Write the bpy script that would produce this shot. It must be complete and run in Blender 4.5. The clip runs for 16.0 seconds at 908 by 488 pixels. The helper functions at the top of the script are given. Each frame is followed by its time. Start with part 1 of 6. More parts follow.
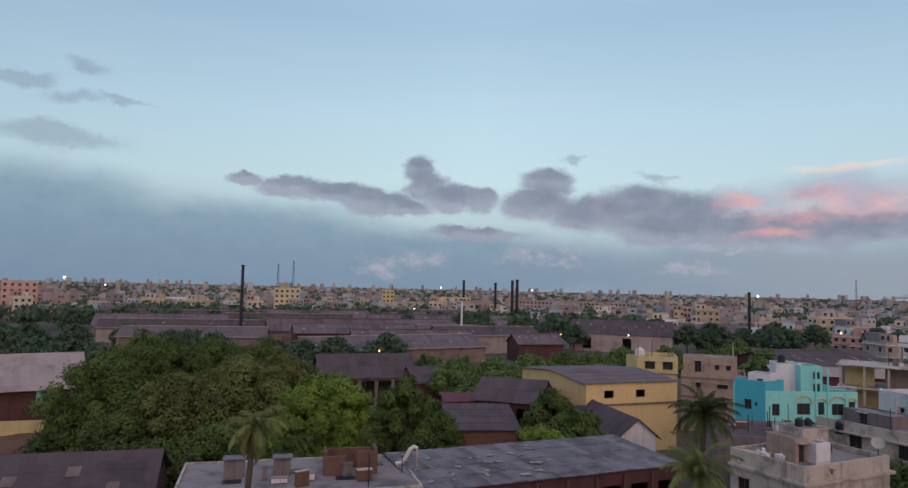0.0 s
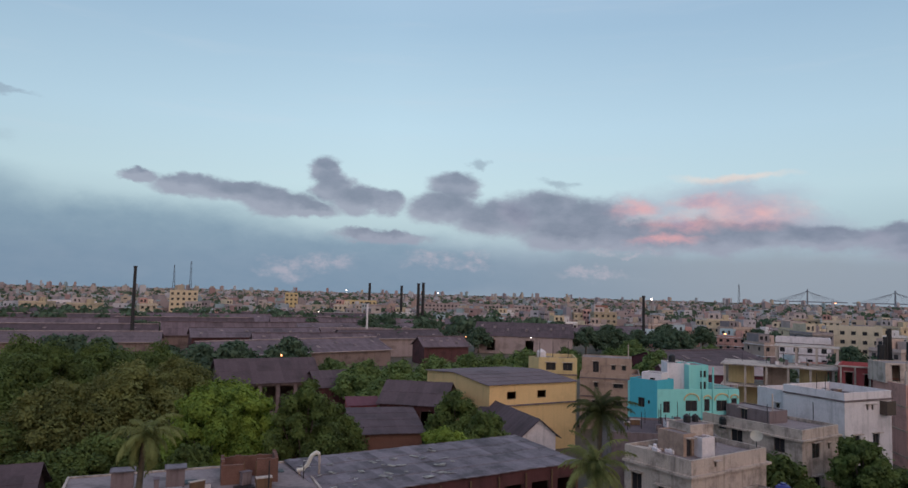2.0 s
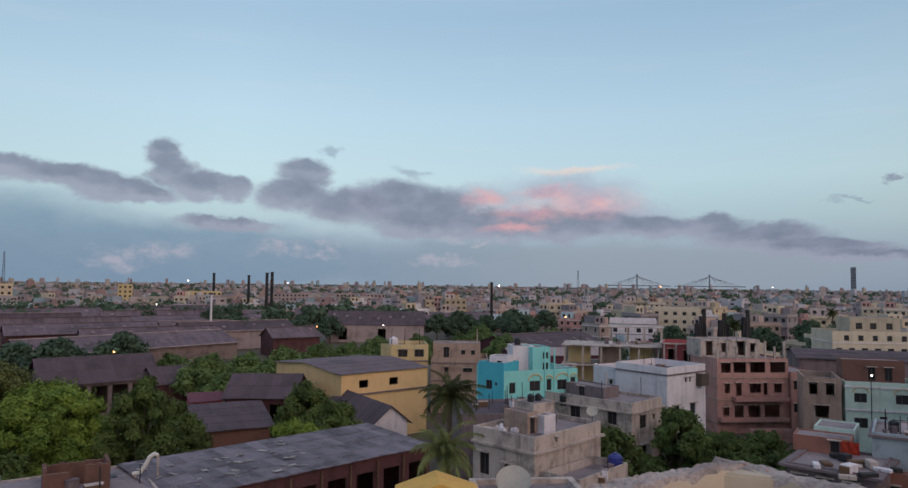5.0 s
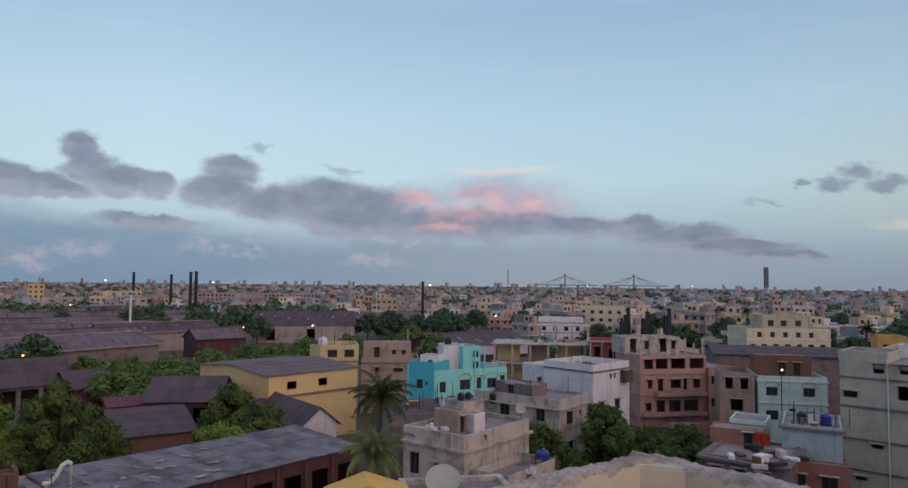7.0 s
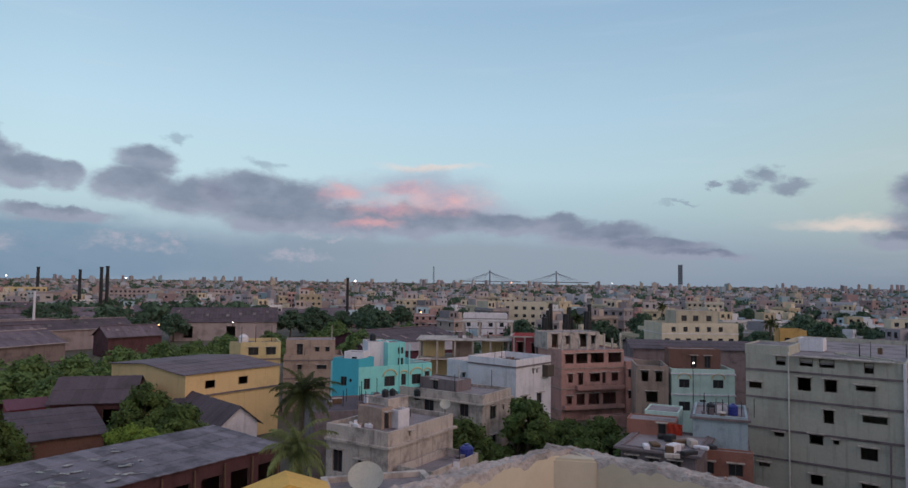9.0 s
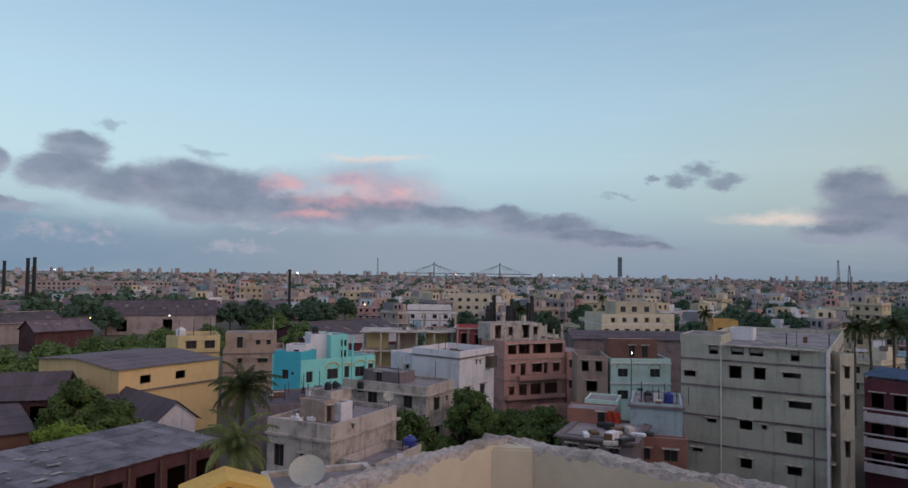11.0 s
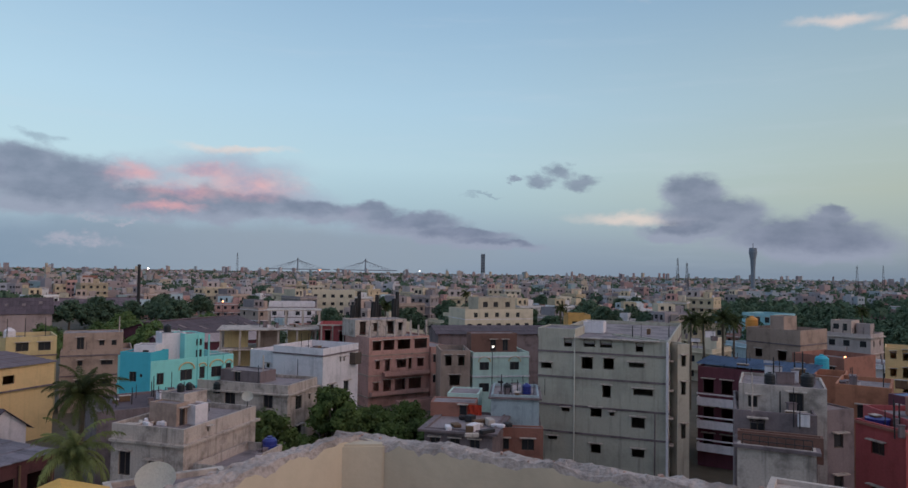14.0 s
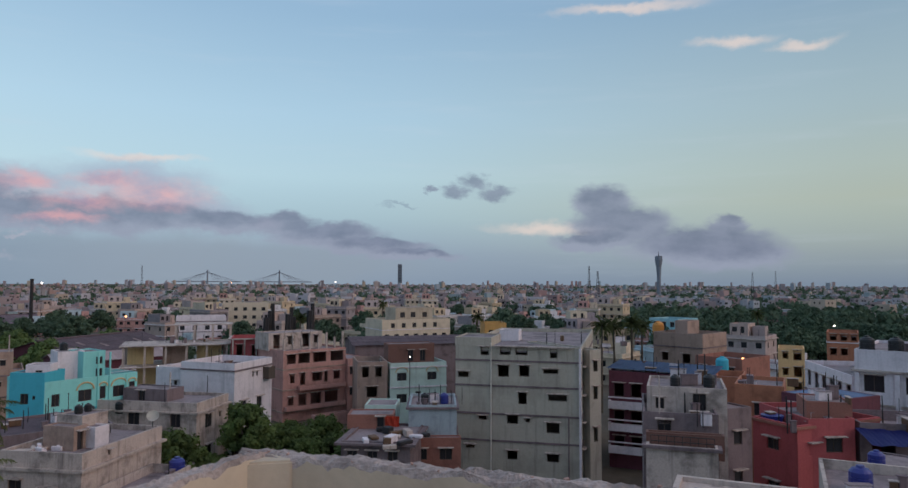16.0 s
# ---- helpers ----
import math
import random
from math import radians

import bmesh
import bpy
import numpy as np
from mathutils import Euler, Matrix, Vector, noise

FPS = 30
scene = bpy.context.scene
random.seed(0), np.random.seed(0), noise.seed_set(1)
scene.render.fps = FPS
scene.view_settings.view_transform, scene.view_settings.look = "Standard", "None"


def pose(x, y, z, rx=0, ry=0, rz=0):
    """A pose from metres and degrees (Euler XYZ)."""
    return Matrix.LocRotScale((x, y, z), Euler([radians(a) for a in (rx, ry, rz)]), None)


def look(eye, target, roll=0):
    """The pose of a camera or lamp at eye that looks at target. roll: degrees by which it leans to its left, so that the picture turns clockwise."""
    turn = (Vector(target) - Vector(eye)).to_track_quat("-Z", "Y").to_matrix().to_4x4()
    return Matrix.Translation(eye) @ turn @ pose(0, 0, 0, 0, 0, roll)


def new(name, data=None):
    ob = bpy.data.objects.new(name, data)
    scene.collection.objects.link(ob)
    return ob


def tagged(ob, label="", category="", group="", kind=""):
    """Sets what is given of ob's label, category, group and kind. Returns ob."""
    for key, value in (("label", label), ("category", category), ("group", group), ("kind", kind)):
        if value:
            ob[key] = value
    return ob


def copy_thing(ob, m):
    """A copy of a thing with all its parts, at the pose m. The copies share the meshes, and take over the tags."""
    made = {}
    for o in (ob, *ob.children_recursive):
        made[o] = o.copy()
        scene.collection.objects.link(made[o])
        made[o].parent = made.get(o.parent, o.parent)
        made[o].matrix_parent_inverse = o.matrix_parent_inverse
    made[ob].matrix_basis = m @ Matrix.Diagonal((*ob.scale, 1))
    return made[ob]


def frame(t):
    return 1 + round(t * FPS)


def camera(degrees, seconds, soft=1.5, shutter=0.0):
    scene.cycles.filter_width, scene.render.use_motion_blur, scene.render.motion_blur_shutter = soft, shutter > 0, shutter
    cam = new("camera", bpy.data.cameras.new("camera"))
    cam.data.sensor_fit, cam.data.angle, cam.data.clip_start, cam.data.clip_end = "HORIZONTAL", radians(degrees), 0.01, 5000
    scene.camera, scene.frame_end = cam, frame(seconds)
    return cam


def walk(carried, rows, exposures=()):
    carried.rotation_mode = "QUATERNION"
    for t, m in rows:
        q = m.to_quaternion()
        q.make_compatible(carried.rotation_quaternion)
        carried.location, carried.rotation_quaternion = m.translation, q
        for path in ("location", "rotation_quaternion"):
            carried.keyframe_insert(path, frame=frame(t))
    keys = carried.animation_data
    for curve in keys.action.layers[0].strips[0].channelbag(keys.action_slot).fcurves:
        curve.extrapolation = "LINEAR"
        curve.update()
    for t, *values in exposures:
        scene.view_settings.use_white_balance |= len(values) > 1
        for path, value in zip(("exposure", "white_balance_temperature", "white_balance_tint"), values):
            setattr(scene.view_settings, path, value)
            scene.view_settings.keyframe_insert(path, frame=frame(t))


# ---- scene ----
cam = camera(67.2, 16.0)
# height of the eye over the ground, and the arm's length about which the camera swings
EYE, ARM = 22.0, 0.2
# seconds, tilt, roll, heading
ROWS = [
    (0, 93.59, -1.31, -0.08),
    (0.5, 93.80, -1.25, -1.69),
    (1, 93.97, -1.26, -3.32),
    (1.5, 94.08, -1.57, -5.11),
    (2, 94.02, -1.44, -7.92),
    (2.5, 93.79, -1.04, -11.26),
    (3, 93.46, -1.31, -14.65),
    (3.5, 93.52, -1.29, -17.82),
    (4, 93.15, -0.79, -18.98),
    (6.5, 93.71, -0.91, -23.83),
    (7, 93.27, -0.61, -25.98),
    (7.5, 93.01, -0.57, -28.05),
    (8, 93.03, -0.58, -29.20),
    (8.5, 92.93, -0.58, -30.69),
    (9, 93.03, -0.75, -32.20),
    (11.5, 92.30, -0.89, -38.32),
    (12, 92.28, -1.02, -40.19),
    (12.5, 92.22, -0.83, -42.47),
    (13, 92.65, -1.19, -44.47),
    (13.5, 92.53, -1.04, -46.64),
    (14, 92.25, -0.94, -48.08),
    (14.5, 92.28, -0.86, -50.05),
    (15, 92.24, -0.90, -51.93),
    (15.5, 92.89, -0.54, -53.66),
    (16, 93.16, -0.22, -55.02),
]
walk(cam, [(t, pose(-ARM * math.sin(radians(h)), ARM * math.cos(radians(h)) - ARM, EYE, tilt, roll, h)) for t, tilt, roll, h in ROWS],
     exposures=[(0, 0.0, 6800, 20.0), (16, -0.04, 6500, 18.0)])

# ---------------------------------------------------------------- sky and light
def lin(r, g, b):
    return tuple(((c / 255 + 0.055) / 1.055) ** 2.4 if c > 10 else c / 3294.6 for c in (r, g, b)) + (1.0,)


class Nodes:
    """Short hand for node trees."""

    def __init__(self, tree):
        self.tree = tree
        tree.nodes.clear()

    def add(self, kind, **props):
        n = self.tree.nodes.new(kind)
        for k, v in props.items():
            if k == "operation":
                n.operation = v
            elif k == "blend_type":
                n.blend_type = v
            elif k == "data_type":
                n.data_type = v
        return n

    def put(self, socket, value):
        if hasattr(value, "is_output"):
            self.tree.links.new(value, socket)
        else:
            socket.default_value = value

    def math(self, op, a, b=0.0, c=0.0):
        n = self.add("ShaderNodeMath", operation=op)
        for s, v in zip(n.inputs, (a, b, c)):
            self.put(s, v)
        return n.outputs[0]

    def vec(self, op, a, b=(0, 0, 0)):
        n = self.add("ShaderNodeVectorMath", operation=op)
        self.put(n.inputs[0], a)
        self.put(n.inputs[1], b)
        return n.outputs["Value"] if op == "LENGTH" else n.outputs[0]

    def mix(self, f, a, b, how="MIX"):
        n = self.add("ShaderNodeMix", data_type="RGBA", blend_type=how)
        self.put(n.inputs[0], f)
        self.put(n.inputs[6], a)
        self.put(n.inputs[7], b)
        return n.outputs[2]

    def noise(self, v, scale, detail=4.0, rough=0.55, colour=False):
        n = self.add("ShaderNodeTexNoise")
        self.put(n.inputs["Vector"], v)
        n.inputs["Scale"].default_value, n.inputs["Detail"].default_value = scale, detail
        n.inputs["Roughness"].default_value = rough
        return n.outputs[1 if colour else 0]

    def step(self, v, lo, hi):
        n = self.add("ShaderNodeMapRange")
        n.interpolation_type = "SMOOTHSTEP"
        self.put(n.inputs[0], v)
        n.inputs[1].default_value, n.inputs[2].default_value = lo, hi
        return n.outputs[0]

    def ramp(self, v, stops):
        n = self.add("ShaderNodeValToRGB")
        self.put(n.inputs[0], v)
        e = n.color_ramp.elements
        while len(e) < len(stops):
            e.new(0.5)
        for i, (p, c) in enumerate(stops):
            e[i].position, e[i].color = p, c
        return n.outputs[0]


# clouds: bearing, elevation, half width, half height, all in degrees
CUMULUS_WEST = [(-17.2, 8.4, 1.2, 0.4), (-13.7, 8.0, 2.4, 0.7), (-10.0, 7.6, 2.9, 0.8), (-6.6, 7.0, 2.9, 0.9), (-4.2, 6.6, 1.9, 0.6),
                (-3.2, 9.8, 1.2, 0.9), (-2.5, 8.4, 1.5, 1.0), (-0.3, 7.4, 2.2, 0.9), (2.1, 7.3, 1.4, 0.8), (1.7, 4.5, 3.4, 0.5), (7.9, 9.0, 1.9, 0.9),
                (7.0, 7.1, 2.6, 1.2), (10.8, 6.1, 2.9, 1.3)]
CUMULUS_MID = [(15.0, 6.8, 2.7, 1.5), (18.6, 6.1, 3.2, 1.5), (18.0, 4.9, 4.2, 1.0), (23.3, 4.9, 4.4, 1.1), (29.1, 4.9, 5.8, 1.2), (36.3, 4.7, 3.4, 0.85)]
CUMULUS_TAIL = [(41.0, 4.7, 2.0, 0.8), (44.5, 3.8, 3.9, 0.8), (48.4, 2.8, 3.9, 0.6), (51.6, 2.1, 3.4, 0.35)]
CUMULUS_EAST = [(67.3, 6.5, 2.1, 1.2), (68.9, 4.7, 3.4, 1.3),
                (66.5, 3.3, 2.9, 0.6), (74.9, 2.9, 5.3, 1.3), (77.0, 4.5, 1.2, 0.7), (76.6, 2.2, 4.4, 1.0)]
LIT_PINK = [(22.6, 6.9, 1.5, 0.7), (26.3, 6.0, 2.4, 0.7), (28.2, 7.3, 2.6, 0.6), (31.6, 6.7, 3.3, 0.95), (25.2, 4.6, 2.4, 0.4)]
VEIL = [(29.5, 7.9, 6.8, 1.5), (23.4, 7.2, 4.0, 1.1), (35.0, 6.0, 3.5, 0.9)]
LIT_PALE = [(21.9, 3.6, 3.4, 0.25), (19.5, 1.8, 2.4, 0.5), (9.7, 2.5, 1.3, 0.8), (6.0, 2.7, 2.2, 0.8), (-3.0, 2.2, 2.4, 0.8), (-6.0, 1.7, 2.0, 0.9)]
GLOW = [(62.7, 4.5, 4.5, 0.5), (30.1, 9.3, 3.9, 0.35), (77.7, 18.4, 2.9, 0.45), (82.6, 17.6, 2.0, 0.4), (69.5, 21.6, 5.5, 0.4)]
WISPS = [(-28.9, 15.4, 1.5, 0.5), (-29.9, 13.1, 2.2, 0.6), (-26.5, 13.3, 2.2, 0.3), (-32.9, 14.1, 2.2, 0.6), (-30.9, 10.4, 5.3, 0.8), (50.5, 6.3, 2.0, 0.15), (9.6, 10.7, 1.0, 0.4), (16.6, 9.2, 1.5, 0.45)]
PUFFS = [(55.0, 7.5, 1.3, 0.6), (56.7, 8.4, 1.2, 0.7), (58.4, 7.4, 1.5, 0.65), (53.0, 7.7, 0.5, 0.25)]
BANK = [(-36.0, 3.0, 18.0, 6.0), (-18.0, 2.4, 16.0, 4.6), (0.0, 1.8, 18.0, 3.2), (30.0, 1.2, 26.0, 3.0)]

world = bpy.data.worlds.new("dusk")
scene.world = world
world.use_nodes = True
N = Nodes(world.node_tree)
sky_dir = N.add("ShaderNodeTexCoord").outputs["Generated"]
xyz = N.add("ShaderNodeSeparateXYZ")
N.put(xyz.inputs[0], sky_dir)
bearing = N.math("MULTIPLY", N.math("ARCTAN2", xyz.outputs[0], xyz.outputs[1]), 57.29578)
elev = N.math("MULTIPLY", N.math("ARCSINE", xyz.outputs[2]), 57.29578)
both = N.add("ShaderNodeCombineXYZ")
N.put(both.inputs[0], bearing)
N.put(both.inputs[1], elev)
flat = both.outputs[0]


def cloud(blobs, lo, hi, wob, size):
    """How thick a cloud of the given blobs is in each direction of the sky."""
    stretched = N.vec("MULTIPLY", flat, (0.75, 1.2, 0.0))
    push = N.vec("SUBTRACT", N.noise(stretched, size, 6.0, 0.62, True), (0.5, 0.5, 0.5))
    bent = N.vec("ADD", flat, N.vec("MULTIPLY", push, (wob * 3.6, wob * 2.2, 0.0)))
    best = None
    for a, e, ra, re in blobs:
        d = N.vec("LENGTH", N.vec("MULTIPLY", N.vec("SUBTRACT", bent, (a, e, 0.0)), (1 / ra, 1 / re, 0.0)))
        best = d if best is None else N.math("SMOOTH_MIN", best, d, 0.25)
    return N.math("SUBTRACT", 1.0, N.step(best, lo, hi))


def underside(blobs, rise):
    """1 near the top edge of a cloud, 0 at its base: how far up within the blobs each direction lies."""
    push = N.vec("SUBTRACT", N.noise(N.vec("MULTIPLY", flat, (0.75, 1.2, 0.0)), 0.6, 4.0, 0.6, True), (0.5, 0.5, 0.5))
    bent = N.vec("ADD", N.vec("ADD", flat, (0.0, rise, 0.0)), N.vec("MULTIPLY", push, (2.6, 1.6, 0.0)))
    best = None
    for a, e, ra, re in blobs:
        d = N.vec("LENGTH", N.vec("MULTIPLY", N.vec("SUBTRACT", bent, (a, e, 0.0)), (1 / ra, 1 / re, 0.0)))
        best = d if best is None else N.math("SMOOTH_MIN", best, d, 0.25)
    return N.step(best, 0.45, 1.5)


up = N.math("DIVIDE", elev, 90.0)
blue = N.ramp(up, [(0.0, lin(138, 159, 176)), (0.025, lin(144, 168, 187)), (0.06, lin(167, 200, 210)), (0.095, lin(181, 217, 227)),
                   (0.15, lin(173, 212, 230)), (0.24, lin(150, 190, 216)), (0.4, lin(158, 188, 218)), (1.0, lin(176, 196, 216))])
east = N.step(bearing, 38.0, 95.0)
low = N.ramp(up, [(0.0, (0, 0, 0, 1)), (0.03, (0.55, 0.55, 0.55, 1)), (0.07, (1, 1, 1, 1)), (0.14, (0.45, 0.45, 0.45, 1)), (0.26, (0, 0, 0, 1))])
colour = N.mix(N.math("MULTIPLY", east, N.math("MULTIPLY", low, 0.75)), blue, lin(204, 216, 190))
side = N.ramp(N.math("DIVIDE", N.math("ADD", bearing, 40.0), 140.0), [(0.0, (0.95, 0.95, 0.95, 1)), (0.3, (1.2, 1.17, 1.13, 1)), (0.45, (1.12, 1.1, 1.08, 1)), (0.65, (1.0, 1.0, 1.0, 1)), (0.9, (0.8, 0.8, 0.8, 1)), (1.0, (0.78, 0.78, 0.78, 1))])
colour = N.mix(1.0, colour, side, "MULTIPLY")
streak = N.math("SUBTRACT", N.noise(N.vec("MULTIPLY", flat, (0.05, 0.5, 0)), 1.0, 5.0, 0.6), 0.5)
colour = N.mix(N.math("MULTIPLY", N.step(streak, 0.0, 0.35), 0.22), colour, lin(205, 222, 232))
thick = N.noise(N.vec("MULTIPLY", flat, (0.5, 0.9, 0)), 0.8, 5.0, 0.6)
colour = N.mix(N.math("MULTIPLY", cloud(BANK, 0.6, 1.1, 1.6, 0.12), N.math("ADD", N.math("MULTIPLY", thick, 0.35), 0.55)), colour, N.mix(N.step(bearing, 2.0, 34.0), lin(110, 145, 170), lin(146, 164, 176)))
puffy = N.noise(N.vec("MULTIPLY", flat, (0.9, 1.3, 0)), 0.9, 5.0, 0.62)
colour = N.mix(N.math("MULTIPLY", cloud(LIT_PALE, 0.2, 1.4, 1.5, 0.7), N.math("MULTIPLY", N.step(puffy, 0.3, 0.62), 0.55)), colour, lin(190, 190, 202))
colour = N.mix(N.math("MULTIPLY", cloud(GLOW, 0.1, 1.5, 1.0, 0.35), 0.7), colour, lin(240, 226, 212))
colour = N.mix(N.math("MULTIPLY", cloud(WISPS, 0.3, 1.3, 1.3, 0.45), 0.5), colour, lin(132, 154, 172))
body = N.mix(N.step(thick, 0.25, 0.75), lin(110, 124, 147), lin(132, 144, 166))
colour = N.mix(N.math("MULTIPLY", cloud(VEIL, 0.2, 1.25, 1.2, 0.4), 0.6), colour, lin(164, 178, 198))
for group in (CUMULUS_WEST, CUMULUS_EAST, CUMULUS_TAIL, CUMULUS_MID):
    grey = N.mix(N.math("MULTIPLY", underside(group, -0.55), 0.75), body, lin(160, 172, 190))
    colour = N.mix(N.math("MULTIPLY", cloud(group, 0.85, 1.5, 0.95, 0.4), 0.86), colour, grey)
colour = N.mix(N.math("MULTIPLY", cloud(LIT_PINK, 0.1, 1.7, 1.2, 0.4), 0.7), colour, N.mix(N.step(thick, 0.3, 0.66), lin(182, 160, 180), lin(234, 178, 178)))
colour = N.mix(N.math("MULTIPLY", cloud(PUFFS, 0.35, 1.35, 0.9, 0.8), 0.72), colour, body)
sky = N.add("ShaderNodeTexSky")
sky.sky_type, sky.sun_disc = "NISHITA", False
sky.sun_elevation, sky.sun_rotation = radians(4.0), radians(165)
air = N.add("ShaderNodeBackground")
N.put(air.inputs[0], sky.outputs[0])
air.inputs[1].default_value = 0.05
deck = N.add("ShaderNodeBackground")
N.put(deck.inputs[0], colour)
deck.inputs[1].default_value = 1.0
blend = N.add("ShaderNodeMixShader")
blend.inputs[0].default_value = 0.93
N.tree.links.new(air.outputs[0], blend.inputs[1])
N.tree.links.new(deck.outputs[0], blend.inputs[2])
N.tree.links.new(blend.outputs[0], N.add("ShaderNodeOutputWorld").inputs[0])

sun = new("sun", bpy.data.lights.new("sun", "SUN"))
sun.data.energy, sun.data.angle, sun.data.color = 1.02, radians(60), (1.0, 0.78, 0.6)
sun.matrix_world = look((0, 0, 0), (-math.sin(radians(165)), -math.cos(radians(165)), -0.5))


# ---------------------------------------------------------------- materials
def surface(name, rgb, rough=0.85, stain=0.35, grain=0.2, size=0.35, bump=0.3, streaks=0.0, vary=0.0, island=0.0, metal=0.0, sheets=0.0):
    """A weathered surface: rgb in 0..255, stains at two scales, streaks that run down, and a tint that differs from thing to thing."""
    m = bpy.data.materials.new(name)
    m.use_nodes = True
    n = Nodes(m.node_tree)
    where = n.add("ShaderNodeTexCoord").outputs["Object"]
    big = n.noise(where, size, 5.0, 0.65)
    fine = n.noise(where, size * 14, 4.0, 0.6)
    base = lin(*rgb)
    dark = tuple(c * 0.42 for c in base[:3]) + (1,)
    pale = tuple(min(0.9, c * 1.35 + 0.02) for c in base[:3]) + (1,)
    col = n.mix(n.math("MULTIPLY", n.step(big, 0.46, 0.68), stain * 1.3), base, dark)
    col = n.mix(n.math("MULTIPLY", n.step(big, 0.45, 0.2), stain * 0.6), col, pale)
    col = n.mix(n.math("MULTIPLY", n.step(fine, 0.35, 0.75), grain), col, dark)
    if streaks:
        run = n.noise(n.vec("MULTIPLY", where, (1.6, 1.6, 0.12)), 1.3, 4.0, 0.6)
        col = n.mix(n.math("MULTIPLY", n.step(run, 0.5, 0.75), streaks), col, tuple(c * 0.3 for c in base[:3]) + (1,))
    if vary:
        r = n.add("ShaderNodeObjectInfo").outputs["Random"]
        col = n.mix(vary, col, n.ramp(r, [(0, dark), (0.5, base), (1, pale)]))
    if island:
        r = n.add("ShaderNodeNewGeometry").outputs["Random Per Island"]
        col = n.mix(island, col, n.ramp(r, [(0, dark), (0.45, base), (1, pale)]))
    if sheets:
        cell = n.add("ShaderNodeTexWhiteNoise")
        n.put(cell.inputs["Vector"], n.vec("FLOOR", n.vec("MULTIPLY", where, (0.95, 0.42, 0.0))))
        col = n.mix(n.math("MULTIPLY", n.step(cell.outputs["Value"], 0.3, 1.0), sheets), col, pale)
        col = n.mix(n.math("MULTIPLY", n.step(cell.outputs["Value"], 0.5, 0.0), sheets), col, dark)
    b = n.add("ShaderNodeBsdfPrincipled")
    n.put(b.inputs["Base Color"], col)
    n.put(b.inputs["Roughness"], n.math("ADD", n.math("MULTIPLY", fine, 0.2), rough - 0.1))
    b.inputs["Metallic"].default_value = metal
    if bump:
        bp = n.add("ShaderNodeBump")
        bp.inputs["Strength"].default_value, bp.inputs["Distance"].default_value = bump, 0.05
        n.put(bp.inputs["Height"], fine)
        n.put(b.inputs["Normal"], bp.outputs[0])
    n.tree.links.new(b.outputs[0], n.add("ShaderNodeOutputMaterial").inputs[0])
    return m


def leaf_surface(name, dark, pale):
    m = bpy.data.materials.new(name)
    m.use_nodes = True
    n = Nodes(m.node_tree)
    r = n.add("ShaderNodeNewGeometry").outputs["Random Per Island"]
    o = n.add("ShaderNodeObjectInfo").outputs["Random"]
    where = n.add("ShaderNodeTexCoord").outputs["Object"]
    col = n.mix(n.step(n.noise(where, 0.45, 3.0), 0.3, 0.7), lin(*dark), lin(*pale))
    col = n.mix(n.math("MULTIPLY", r, 0.5), col, lin(*pale))
    col = n.mix(n.math("MULTIPLY", o, 0.3), col, lin(*[c * 0.75 for c in dark]))
    b = n.add("ShaderNodeBsdfPrincipled")
    n.put(b.inputs["Base Color"], col)
    b.inputs["Roughness"].default_value = 0.75
    b.inputs["Specular IOR Level"].default_value = 0.15
    t = n.add("ShaderNodeBsdfTranslucent")
    n.put(t.inputs[0], col)
    x = n.add("ShaderNodeMixShader")
    x.inputs[0].default_value = 0.2
    n.tree.links.new(b.outputs[0], x.inputs[1])
    n.tree.links.new(t.outputs[0], x.inputs[2])
    n.tree.links.new(x.outputs[0], n.add("ShaderNodeOutputMaterial").inputs[0])
    return m


def glow(name, rgb, power):
    m = bpy.data.materials.new(name)
    m.use_nodes = True
    n = Nodes(m.node_tree)
    e = n.add("ShaderNodeEmission")
    e.inputs[0].default_value, e.inputs[1].default_value = lin(*rgb), power
    n.tree.links.new(e.outputs[0], n.add("ShaderNodeOutputMaterial").inputs[0])
    return m


M_EARTH = surface("earth", (92, 80, 66), size=0.04, stain=0.6, grain=0.4, bump=0.5)
M_RUST_EARTH = surface("red_earth", (112, 74, 54), size=0.12, stain=0.6, grain=0.4, bump=0.5)
M_CONCRETE = surface("concrete", (192, 173, 164), size=0.5, stain=0.8, streaks=0.8, grain=0.3)
M_CONC_DARK = surface("dark_concrete", (126, 108, 110), size=0.5, stain=0.7, streaks=0.5, grain=0.3)
M_SLAB = surface("roof_slab", (144, 128, 130), size=0.3, stain=0.8, grain=0.35)
M_SHEET = surface("asbestos_sheet", (86, 68, 74), size=0.25, stain=0.5, grain=0.35, sheets=0.25)
M_SHEET_GREY = surface("grey_sheet", (120, 108, 116), size=0.5, stain=1.2, grain=0.75, sheets=0.5)
M_SHEET_PALE = surface("pale_sheet", (164, 143, 142), size=0.2, stain=0.5, sheets=0.2)
M_SHEET_MID = surface("brown_sheet", (108, 89, 94), size=0.15, stain=0.5, grain=0.3, sheets=0.15)
# stained roof sheet of the far halls, its base paled to carry their haze
M_HALL = surface("weathered_hazed_sheet", (110, 91, 98), size=0.12, stain=0.6, grain=0.35, sheets=0.3)
M_HALLWALL = surface("hall_wall", (134, 112, 108), size=0.3, stain=0.6, streaks=0.5)
M_RUSTWALL = surface("rusty_wall", (90, 52, 54), size=0.5, stain=0.6, streaks=0.6)
